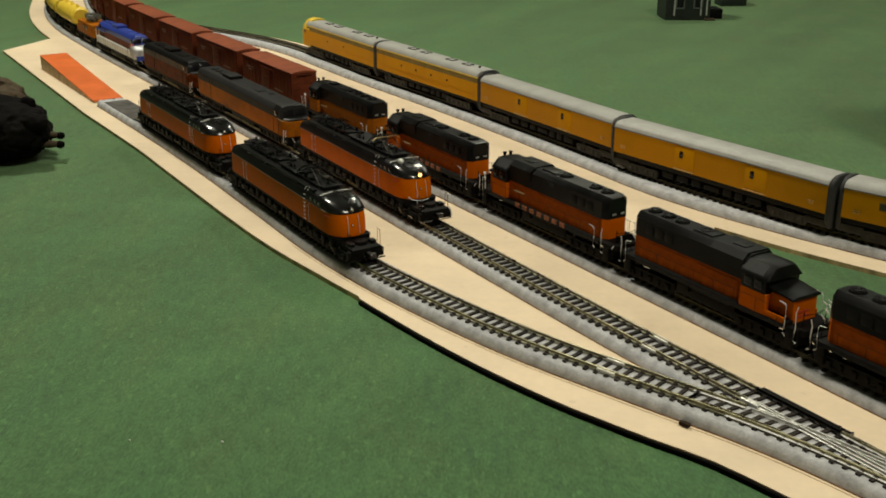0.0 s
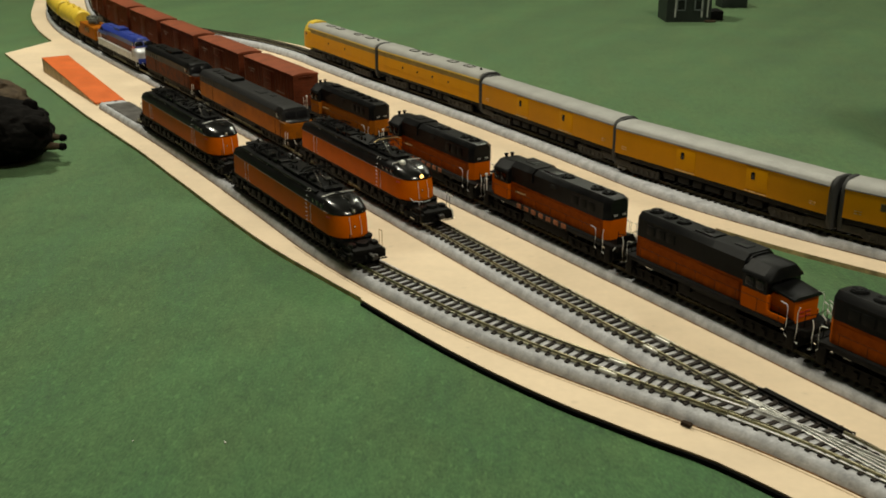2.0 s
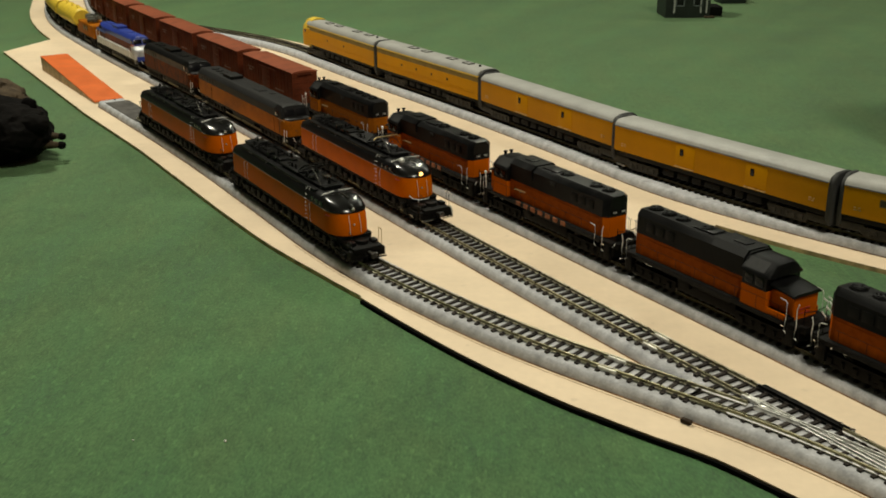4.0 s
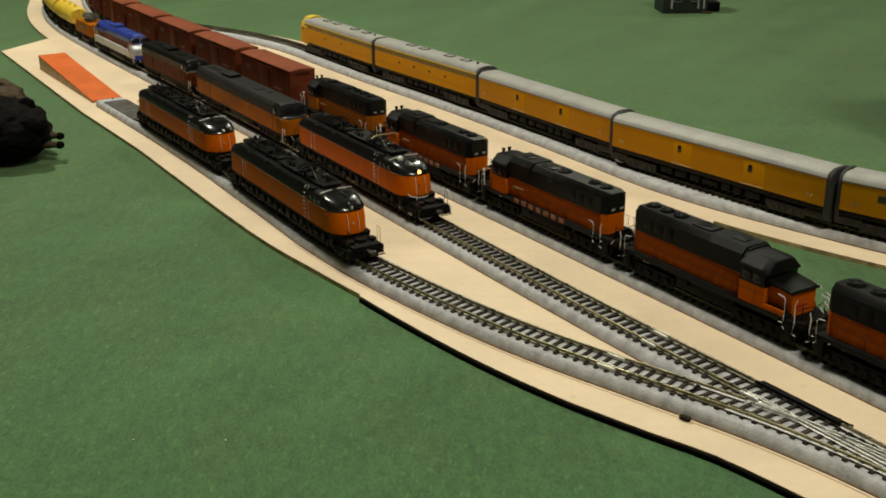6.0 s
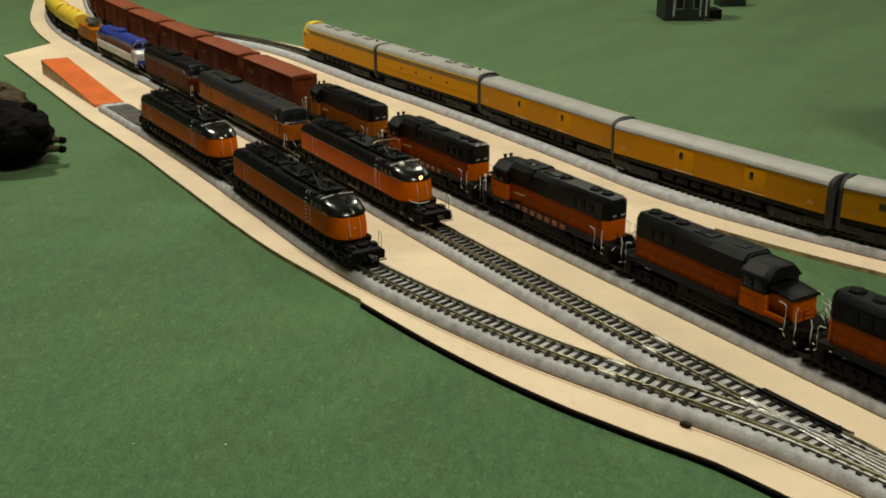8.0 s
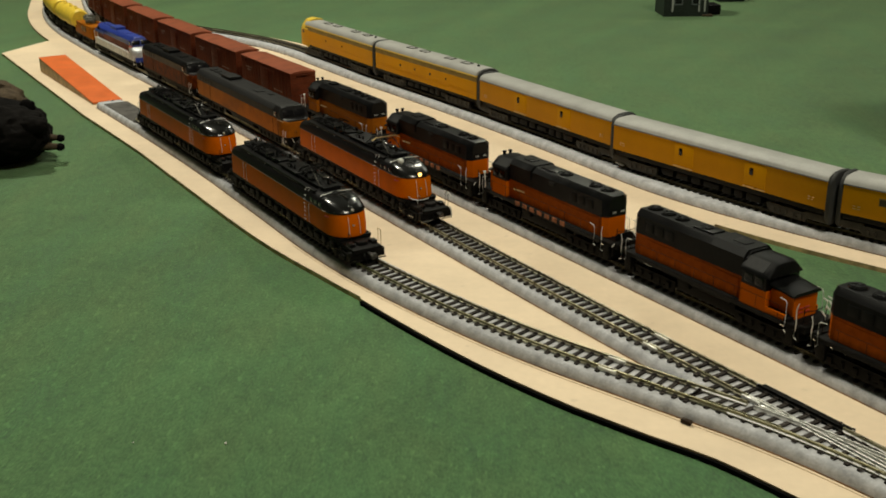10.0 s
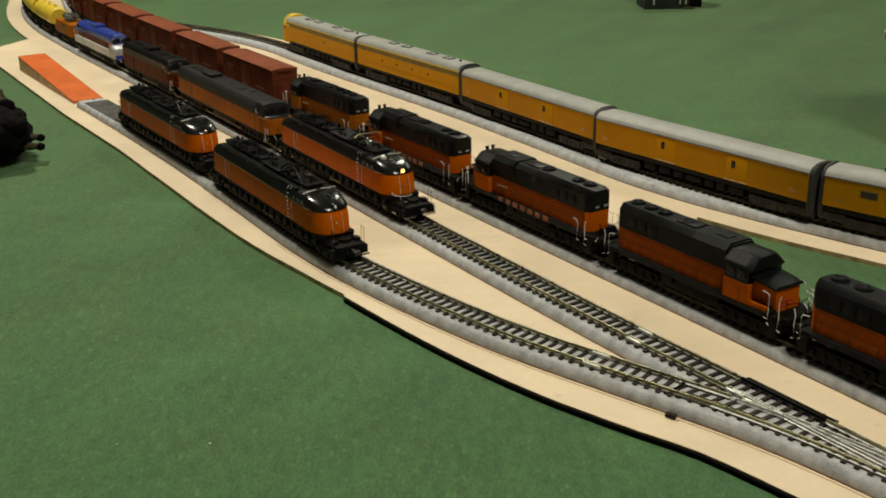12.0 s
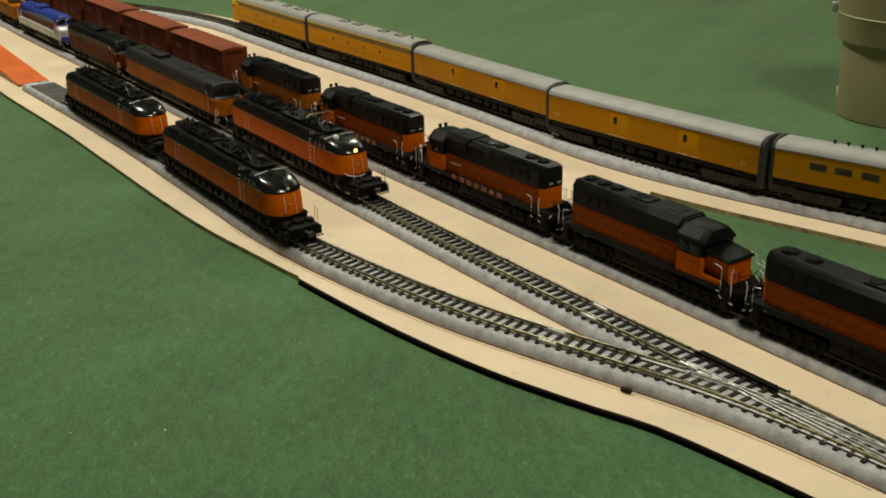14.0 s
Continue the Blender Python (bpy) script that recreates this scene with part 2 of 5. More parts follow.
BLOCK_WOOD = material("raw_wood", (0.52, 0.38, 0.22), 0.7, vary=0.2, scale=70)
BARK = material("dark_plush", (0.0060, 0.0052, 0.0048), 0.85, spec=0.06, vary=0.35, scale=60, bump=0.002, fine=130)
BROWN_CLOTH = material("brown_plush", (0.078, 0.057, 0.036), 0.9, spec=0.15, vary=0.25, scale=60, bump=0.0015, fine=200)
HOUSE_GREEN = material("dark_green_siding", (0.014, 0.022, 0.017), 0.6, vary=0.2)
TRIM_WHITE = material("house_trim", (0.45, 0.46, 0.44), 0.5, vary=0.1)
BEIGE = material("beige_plastic", (0.38, 0.325, 0.190), 0.55, vary=0.06, scale=12)
# Tones of the unseen walls and ceiling, chosen for how much they bounce.
WALL_PAINT = material("wall_paint", (0.16, 0.14, 0.11), 0.8, vary=0.05, scale=4)
CEILING_PAINT = material("ceiling_paint", (0.20, 0.19, 0.18), 0.9, vary=0.04, scale=4)


def glowing(name, color, strength):
    m = bpy.data.materials.new(name)
    m.use_nodes = True
    b = m.node_tree.nodes["Principled BSDF"]
    b.inputs["Base Color"].default_value = (*color, 1)
    b.inputs["Emission Color"].default_value = (*color, 1)
    b.inputs["Emission Strength"].default_value = strength
    return m


HEADLIGHT = glowing("lit_headlight", (1.0, 0.50, 0.12), 5.0)


# ---- mesh helpers ----
def finish(name, bm, mat, smooth=False):
    bmesh.ops.recalc_face_normals(bm, faces=bm.faces)
    me = bpy.data.meshes.new(name)
    bm.to_mesh(me)
    bm.free()
    for mm in (mat if isinstance(mat, (list, tuple)) else [mat]):
        me.materials.append(mm)
    if smooth:
        me.shade_smooth()
        me.set_sharp_from_angle(angle=radians(38))
    return me


def part(name, bm, mat, parent=None, label="", smooth=True):
    ob = new(name, finish(name, bm, mat, smooth))
    if parent:
        ob.parent = parent
    return tagged(ob, label)


def thing(name, label, category, m=None, group="", kind=""):
    ob = new(name)
    ob.empty_display_size = 0.01
    if m is not None:
        ob.matrix_basis = m
    return tagged(ob, label, category, group, kind)


def B():
    return bmesh.new()


def box(bm, c, size, bevel=0.0, turn=0.0):
    r = bmesh.ops.create_cube(bm, size=1, matrix=Matrix.LocRotScale(c, Euler((0, 0, turn)), size))
    if bevel:
        ed = list({e for v in r["verts"] for e in v.link_edges})
        bmesh.ops.bevel(bm, geom=ed, offset=bevel, segments=2, affect="EDGES", profile=0.6)
    return bm


def cyl(bm, c, r, h, axis="z", seg=20, r2=None, bevel=0.0):
    rot_m = {"z": Matrix(), "x": Matrix.Rotation(radians(90), 4, "Y"), "y": Matrix.Rotation(radians(-90), 4, "X")}[axis]
    q = bmesh.ops.create_cone(bm, cap_ends=True, segments=seg, radius1=r, radius2=r if r2 is None else r2, depth=h, matrix=Matrix.Translation(c) @ rot_m)
    if bevel:
        ed = [e for e in {e for v in q["verts"] for e in v.link_edges} if len(e.link_faces) == 2 and max(len(f.verts) for f in e.link_faces) > 4]
        bmesh.ops.bevel(bm, geom=ed, offset=bevel, segments=2, affect="EDGES")
    return bm


def tube(bm, pts, r, seg=6):
    """A rod along points."""
    pts = [Vector(p) for p in pts]
    rings = []
    for i, p in enumerate(pts):
        d = (pts[min(i + 1, len(pts) - 1)] - pts[max(i - 1, 0)]).normalized()
        a = d.cross(Vector((0, 0, 1)))
        a = a.normalized() if a.length > 1e-3 else Vector((1, 0, 0))
        b = d.cross(a).normalized()
        rings.append([bm.verts.new(p + r * (math.cos(k * math.tau / seg) * a + math.sin(k * math.tau / seg) * b)) for k in range(seg)])
    for u, v in zip(rings, rings[1:]):
        for k in range(seg):
            bm.faces.new((u[k], u[(k + 1) % seg], v[(k + 1) % seg], v[k]))
    bm.faces.new(rings[0])
    bm.faces.new(rings[-1][::-1])
    return bm


def loft(bm, rings, caps=True):
    """Closed rings of equal count joined end to end."""
    vs = [[bm.verts.new(p) for p in r] for r in rings]
    n = len(vs[0])
    for u, v in zip(vs, vs[1:]):
        for k in range(n):
            bm.faces.new((u[k], u[(k + 1) % n], v[(k + 1) % n], v[k]))
    if caps:
        bm.faces.new(vs[0][::-1])
        bm.faces.new(vs[-1])
    return bm


def ribbon(bm, left, right, z0, z1, left_top=None, right_top=None):
    """A solid strip between two lines of plan points, bottom at z0, top at z1."""
    lt, rt = left_top or left, right_top or right
    rings = [[(a[0], a[1], z0), (b[0], b[1], z0), (d[0], d[1], z1), (c[0], c[1], z1)] for a, b, c, d in zip(left, right, lt, rt)]
    return loft(bm, rings)


# ---- track plan: start, arc lengths, headings ----
PLAN = {
    "front": ((-0.4341, 1.4382), [0, 0.6, 0.75, 0.85, 0.95, 1.05, 1.15, 1.35, 1.8], [-56.7, -61.1, -51.7, -48.4, -41.5, -40.9, -51.0, -58.5, -58.5]),
    "middle": ((-0.8779, 2.4594), [0, 0.45, 0.9, 1.5, 2.1, 2.6, 3.1], [-72.4, -59.5, -57.3, -59.9, -57.4, -59.5, -59.0]),
    "back": ((-0.793, 2.479), [0, 0.45, 0.9, 1.5, 2.1, 2.6, 3.1], [-70.7, -60.2, -58.7, -59.2, -58.1, -57.0, -57.0]),
    "far": ((-0.4008, 2.0332), [0, 0.3, 0.6, 1.1, 1.4, 1.7, 2.2], [-40.1, -60.9, -57.2, -60.6, -45.0, -43.0, -43.0]),
}
# gentle sideways bends of the lines, left of the way
BEND = {
    "front": ([0, 0.12, 0.23, 0.33, 0.50, 0.60, 1.8], [-0.009, -0.008, -0.006, -0.004, -0.003, 0.0, 0.0]),
    "middle": ([0, 1.1, 1.35, 1.65, 1.85, 2.0, 3.1], [0.0, 0.0, 0.0025, 0.0025, 0.0015, 0.0, 0.0]),
    "back": ([0, 0.9, 1.4, 1.75, 2.05, 2.25, 3.1], [0.0, 0.0015, 0.0045, 0.0072, 0.0070, 0.0040, 0.0040]),
    "far": ([0, 2.2], [0.0, 0.0]),
}
STEP = 0.005
LINES = {}
for key, (origin, knots, heads) in PLAN.items():
    ss = np.arange(0, knots[-1] + STEP, STEP)
    hh = np.radians(np.interp(ss, knots, heads))
    mid = (hh[1:] + hh[:-1]) / 2
    px, py = origin[0] + np.concatenate([[0], np.cumsum(np.cos(mid) * STEP)]), origin[1] + np.concatenate([[0], np.cumsum(np.sin(mid) * STEP)])
    bend = np.interp(ss, *BEND[key])
    bend = np.convolve(np.pad(bend, 20, mode="edge"), np.ones(41) / 41, mode="valid")
    px, py = px - bend * np.sin(hh), py + bend * np.cos(hh)
    LINES[key] = (ss, px, py, hh + np.gradient(bend, STEP))
RAIL_TOP, BOARD_TOP, BED_TOP, GAUGE = 0.0155, 0.0042, 0.0119, 0.0165


def at(line, s, off=0.0):
    """Plan point of a line at arc length s, shifted by off to its left; lines run on straight past their ends."""
    ss, xs, ys, hh = LINES[line]
    c = min(max(s, 0), ss[-1])
    x, y, h = np.interp(c, ss, xs), np.interp(c, ss, ys), float(np.interp(c, ss, hh))
    x, y = x + (s - c) * math.cos(h), y + (s - c) * math.sin(h)
    return (float(x - off * math.sin(h)), float(y + off * math.cos(h)), h)


def run(line, s0, s1, off=0.0, step=0.02):
    n = max(2, int(abs(s1 - s0) / step) + 1)
    return [at(line, s0 + (s1 - s0) * i / (n - 1), off)[:2] for i in range(n)]


def on_track(line, s, half):
    """The pose of a vehicle whose middle stands at s, its bogies half apart."""
    a, b = at(line, s - half), at(line, s + half)
    return pose((a[0] + b[0]) / 2, (a[1] + b[1]) / 2, RAIL_TOP, 0, 0, math.degrees(math.atan2(b[1] - a[1], b[0] - a[0])))


# ---- room ----
bm = B()
bmesh.ops.create_grid(bm, x_segments=40, y_segments=40, size=3.2, matrix=Matrix.Translation((0, 1.4, 0)))
tagged(part("floor", bm, CARPET), "floor covered with mottled green felt carpet", "floor", kind="structure")
# walls and ceiling are never in view; added to shape the bounced light
for nm, c, size in (("wall_north", (0, 4.65, 1.2), (6.6, 0.1, 2.5)), ("wall_south", (0, -1.85, 1.2), (6.6, 0.1, 2.5)), ("wall_east", (3.25, 1.4, 1.2), (0.1, 6.4, 2.5)), ("wall_west", (-3.25, 1.4, 1.2), (0.1, 6.4, 2.5))):
    tagged(part(nm, box(B(), c, size), WALL_PAINT), "unseen wall added to close the room and set its bounced light", "wall", kind="structure")
tagged(part("ceiling", box(B(), (0, 1.4, 2.5), (6.6, 6.6, 0.1)), CEILING_PAINT), "unseen dull ceiling added to set the bounced light", "ceiling", kind="structure")

# ---- boards ----
def sheet(bm, outline, z0, z1):
    vs = [bm.verts.new((x, y, z1)) for x, y in outline]
    f = bm.faces.new(vs)
    low = bmesh.ops.extrude_face_region(bm, geom=[f])
    bmesh.ops.translate(bm, verts=[v for v in low["geom"] if isinstance(v, bmesh.types.BMVert)], vec=(0, 0, z0 - z1))
    bmesh.ops.triangulate(bm, faces=[g for g in bm.faces if len(g.verts) > 4])
    return bm


JOG = 0.753


def edge(s0, s1):
    """Front edge of the boards along the siding, wider and narrower on the way."""
    n = max(2, int((s1 - s0) / 0.02) + 1)
    return [at("front", s, float(np.interp(s, [0.0, 0.115, 0.225, 0.33, 0.42, 0.505, 0.575, 0.62, 0.685, 0.7529, 0.7531, 0.80, 0.865, 0.92, 0.97, 1.03, 1.07, 1.13, 1.8], [-0.0455, -0.0455, -0.0452, -0.0470, -0.0465, -0.0455, -0.0430, -0.0395, -0.0340, -0.0325, -0.0345, -0.0372, -0.0412, -0.0452, -0.0488, -0.0488, -0.0465, -0.0490, -0.0490])))[:2] for s in np.linspace(s0, s1, n)]


outline = [(-0.771, 1.884)] + edge(0.0, JOG - 0.0005) + edge(JOG + 0.0005, 1.8)
outline += run("back", 3.0, 1.95, 0.032)
outline += [at("far", s, float(np.interp(s, [1.25, 1.30, 1.36, 1.42, 1.6], [-0.0530, -0.0515, -0.0490, -0.0462, -0.0445])))[:2] for s in np.arange(1.268, 2.201, 0.02)]
outline += run("far", 2.2, 0.0, 0.05)
outline += [at("back", 0.35, 0.06)[:2]] + run("back", 0.2, -0.3, 0.06) + run("middle", -0.3, 0.46, -0.050)
flat = sheet(B(), outline, 0.0, BOARD_TOP)
flat.normal_update()
for f in flat.faces:
    f.material_index = 1 if abs(f.normal.z) < 0.5 else 0
board = tagged(part("board", flat, [PLY, PLY_EDGE], smooth=False), "pale birch plywood track boards laid on the carpet", "board", kind="structure")
# black strip standing in for the shadow under the board edge
bm = B()
inner = edge(JOG + 0.004, 1.8)
ribbon(bm, [(x - 0.0018, y - 0.0014) for x, y in inner], [(x + 0.012, y + 0.008) for x, y in inner], 0.0, 0.0032)
tagged(part("trim", bm, EDGE_SHADOW, smooth=False), "black strip in place of the shadow below the plywood board edge", "trim", kind="structure")

line_bm = ribbon(B(), run("front", 0.62, 1.20, -0.0219), run("front", 0.62, 1.20, -0.0223), BOARD_TOP - 0.0005, BOARD_TOP + 0.0003)
part("guide_line", line_bm, BLOCK_WOOD, board, "thin brown line drawn beside the roadbed", smooth=False)


# ---- roadbed, rails, ties ----
def roadbed(line, s0, s1, top=BED_TOP, widen=((0, 0), (1, 0))):
    """Foam strip with rounded shoulders on a thin cork lip."""
    n = int((s1 - s0) / 0.006)
    rings, lip = [], []
    for i in range(n + 1):
        s = s0 + (s1 - s0) * i / n
        more = float(np.interp(s, [q[0] for q in widen], [q[1] for q in widen]))
        j = 0.00018 * noise.noise(Vector((s * 25, 1.7, len(line))))
        prof = [(0.0193 + j, 0.0), (0.0187 + j, 0.45), (0.0172 + 0.0003 * noise.noise(Vector((s * 40, 5.1, len(line)))), 0.84), (0.0152, 1.0)]
        h = top - BOARD_TOP
        rings.append([(*at(line, s, -w - more)[:2], BOARD_TOP + h * k - (0.001 if k == 0 else 0)) for w, k in prof] + [(*at(line, s, w)[:2], BOARD_TOP + h * k - (0.001 if k == 0 else 0)) for w, k in reversed(prof)])
        w = 0.0198 + j
        lip.append([(*at(line, s, -w - more)[:2], BOARD_TOP - 0.001), (*at(line, s, -w - more)[:2], BOARD_TOP + 0.0006), (*at(line, s, w)[:2], BOARD_TOP + 0.0006), (*at(line, s, w)[:2], BOARD_TOP - 0.001)])
    bed = tagged(part("roadbed", loft(B(), rings), FOAM), "mottled grey foam roadbed strip under the track", "roadbed", kind="structure")
    part("cork_lip", loft(B(), lip), CORK, bed, "thin brown cork edge", smooth=False)
    return bed


def rail(bm, line, s0, s1, off, step=0.01, slim=1.0, foot=0.0):
    n = max(2, int((s1 - s0) / step) + 1)
    rings = []
    for i in range(n):
        s = s0 + (s1 - s0) * i / (n - 1)
        prof = [(-0.0016 - foot, 0), (0.0016, 0), (0.0015, 0.0004), (0.0004, 0.0008), (0.0004, 0.0016), (0.0008, 0.0019), (0.00072, 0.0025), (-0.00072, 0.0025), (-0.0008, 0.0019), (-0.0004, 0.0016), (-0.0004, 0.0008), (-0.0015 - foot, 0.0005)]
        rings.append([(*at(line, s, off + u * slim)[:2], RAIL_TOP - 0.0025 + v) for u, v in prof])
    loft(bm, rings)
    bm.normal_update()
    for f in bm.faces:
        if 0.2 < abs(f.normal.z) < 0.999 and f.calc_center_median().z < RAIL_TOP - 0.0014:
            f.material_index = 1
    return bm


roadbed("middle", -0.3, 3.0, BED_TOP - 0.0004)
siding_bed = roadbed("front", -0.03, 1.60)
pad = ribbon(B(), run("front", -0.012, 0.118, -0.0140), run("front", -0.012, 0.118, 0.0180), BED_TOP - 0.001, BED_TOP + 0.0006)
part("end_pad", pad, PAD, siding_bed, "dark grey end of the foam strip", smooth=False)
roadbed("back", -0.3, 3.0)
roadbed("far", -0.2, 2.2, widen=((0.2, 0.008), (0.8, 0.0055), (1.0, 0.0075), (1.17, 0.0100), (1.25, 0.0068), (1.30, 0.0035), (1.38, 0.0)))

def tie_shape(lo=-0.0128, hi=0.0128, seats=(-0.00825, 0.00825)):
    """A tie with raised spike plates on both sides of each rail foot."""
    bm = B()
    box(bm, (0, (lo + hi) / 2, 0.0003), (0.0026, hi - lo, 0.0016))
    for y in seats:
        for d in (-0.0014, 0.0014):
            box(bm, (0, y + d, 0.0012), (0.0030, 0.0013, 0.0009))
    return bm


tie_mesh = finish("tie", tie_shape(), TIE)
PITCH = 0.0081
G = GAUGE / 2


def track(line, rails, s0, s1, label, count_from=None, dull=False):
    t = thing("railway_track", label, "track", kind="structure")
    # a fourth entry marks rails with shine painted into their colour
    for a, b, off, *glints in rails:
        if "foot" in glints:
            part("rail", rail(B(), line, a, b, off, foot=0.0005), [RAIL, FOOT_GLINT], t, "brassy rail with lamp glints painted white on its foot", smooth=False)
        elif glints:
            part("rail", rail(B(), line, a, b, off, slim=0.45), [PALE_SHINE, PALE_SHINE], t, "rail near the switch, painted pale for its shine", smooth=False)
        else:
            part("rail", rail(B(), line, a, b, off), [RAIL_DULL, FOOT] if dull else [RAIL, FOOT], t, smooth=False)
    far_bm = B()
    far_any = False
    n = int((s1 - s0) / PITCH)
    for i in range(n + 1):
        s = s0 + i * PITCH
        x, y, h = at(line, s)
        m = pose(x, y, RAIL_TOP - 0.0034, 0, 0, math.degrees(h))
        if count_from is not None and s >= count_from:
            ob = new("tie", tie_mesh)
            ob.parent, ob.matrix_basis = t, m
        else:
            box(far_bm, m.translation + Vector((0, 0, 0.0003)), (0.0026, 0.0256, 0.0016), 0, h)
            far_any = True
    if far_any:
        tagged(part("tie_row", far_bm, TIE, t, smooth=False), kind="stuff")
    else:
        far_bm.free()
    return t


FROG_F, FROG_M = 1.068, 2.158
front_track = track("front", [(0.105, 1.060, -G), (1.0604, 1.205, -G, "foot"), (0.105, 1.030, G), (1.0304, FROG_F - 0.003, G, "foot"), (FROG_F + 0.004, 1.165, G, True)], 0.110, 1.035, "siding track of brassy rails on dark plastic ties, empty at its near end", 0.70)
middle_track = track("middle", [(-0.3, FROG_M - 0.003, -G), (FROG_M + 0.004, 2.262, -G, True), (2.302, 3.0, -G), (-0.3, 2.147, G), (2.213, 3.0, G, "foot")], -0.3, 2.125, "middle track of brassy rails on dark plastic ties", 1.74)
back_track = track("back", [(-0.3, 3.0, -G), (-0.3, 3.0, G)], -0.3, 3.0, "track under the parked diesels, dull rails painted darker for shade, on dark ties", dull=True)
far_track = track("far", [(-0.2, 2.2, -G), (-0.2, 2.2, G)], -0.2, 2.2, "track under the yellow passenger train, dull rails painted darker for shade, on dark ties", dull=True)


# ---- vehicle pieces: x runs forward, y to the left, z up from the rail top ----
def prism(bm, profile, x0, x1):
    """A y-z profile drawn out from x0 to x1."""
    return loft(bm, [[(x, y, z) for y, z in profile] for x in (x0, x1)])


def half(points):
    """A closed profile from its right half, given bottom to top."""
    return [(-y, z) for y, z in points] + [(y, z) for y, z in reversed(points)]


WHEEL_MESHES = {}


def wheel(parent, x, y, r):
    if r not in WHEEL_MESHES:
        bm = B()
        cyl(bm, (0, 0, 0), r, 0.0022, "y", 18)
        cyl(bm, (0, 0, 0), r * 0.62, 0.0028, "y", 14)
        cyl(bm, (0, 0, 0), r * 0.2, 0.0042, "y", 10)
        WHEEL_MESHES[r] = finish("wheel", bm, WHEEL)
    ob = new("wheel", WHEEL_MESHES[r])
    ob.parent, ob.location = parent, (x, y, r)
    return ob


def truck(parent, x, axles, wheelbase, r=0.0055, mat=None, width=0.0132):
    """A bogie with side frames, springs, journal boxes and its wheels."""
    bm = B()
    L = wheelbase
    for sy in (-1, 1):
        y = sy * (width + 0.0012)
        prof = [(-L / 2 - 0.007, r + 0.0045), (-L / 2 - 0.007, r - 0.001), (-L / 2 - 0.003, r - 0.0034), (-L / 2 + 0.004, r - 0.0012), (-0.004, r - 0.0035), (0.004, r - 0.0035), (L / 2 - 0.004, r - 0.0012), (L / 2 + 0.003, r - 0.0034), (L / 2 + 0.007, r - 0.001), (L / 2 + 0.007, r + 0.0045)]
        loft(bm, [[(u, y + d, v) for u, v in prof] for d in (-0.0009, 0.0009)])
        for i in range(axles):
            u = -L / 2 + L * i / (axles - 1)
            box(bm, (u, y + sy * 0.0012, r), (0.0042, 0.0022, 0.0046), 0.0005)
        box(bm, (0, y - sy * 0.0012, 0.0018), (L + 0.010, 0.0014, 0.0026), 0.0003)
        for u in (-0.25 * L, 0.0, 0.25 * L):
            cyl(bm, (u, y + sy * 0.001, r + 0.0002), 0.0013, 0.004, "z", 8)
    box(bm, (0, 0, r + 0.0035), (0.009, 0.026, 0.004), 0.0005)
    t = part("truck", bm, mat or CHASSIS, parent)
    t.location = (x, 0, 0)
    for i in range(axles):
        u = -L / 2 + L * i / (axles - 1)
        for sy in (-1, 1):
            wheel(t, u, sy * 0.0092, r)
    return t


def coupler(parent, x, sign):
    bm = B()
    box(bm, (x - sign * 0.006, 0, 0.0095), (0.012, 0.0032, 0.0028), 0.0004)
    box(bm, (x - sign * 0.0008, 0.0012, 0.0095), (0.0045, 0.0050, 0.0040), 0.0008)
    box(bm, (x + sign * 0.0016, -0.0016, 0.0095), (0.0030, 0.0018, 0.0038), 0.0005)
    part("coupler", bm, WHEEL, parent)
    hose = B()
    tube(hose, [(x - sign * 0.006, -0.0048, 0.0105), (x - sign * 0.002, -0.0054, 0.0085), (x - sign * 0.0005, -0.0050, 0.0050)], 0.0005)
    part("air_hose", hose, CHASSIS, parent)


def wires(parent, name, runs, mat, r=0.00035, label=""):
    bm = B()
    for pts in runs:
        tube(bm, pts, r, 5)
    return part(name, bm, mat, parent, label)


def bars(parent, x, y, z, w, n, mat, gap=0.0012, h=0.0016, thick=0.0003):
    """Writing too small to read: a short row of plain bars on a side."""
    bm = B()
    rnd = random.Random(int((x + z) * 1e4))
    u = x
    for i in range(n):
        k = w / n * rnd.uniform(0.6, 0.95)
        box(bm, (u + k / 2, y, z), (k, thick, h))
        u += k + gap
    return part("lettering", bm, mat, parent, smooth=False)


# ---- electric locomotive with one streamlined cab ----
def plan_outline(tail, tip, w, nose, n=14):
    """Plan of a body with a square tail and a rounded nose, from the tail's right corner round to its left."""
    pts = [(tail, -w + 0.002), (tail + 0.002, -w)]
    for i in range(1, 8):
        pts.append((tail + (tip - nose - tail) * i / 8, -w))
    for i in range(n + 1):
        a = -math.pi / 2 + math.pi * i / n
        ca, sa = math.cos(a), math.sin(a)
        pts.append((tip - nose + nose * abs(ca) ** 0.82, w * (abs(sa) ** 0.82) * (1 if sa > 0 else -1)))
    for i in range(7, 0, -1):
        pts.append((tail + (tip - nose - tail) * i / 8, w))
    return pts + [(tail + 0.002, w), (tail, w - 0.002)]


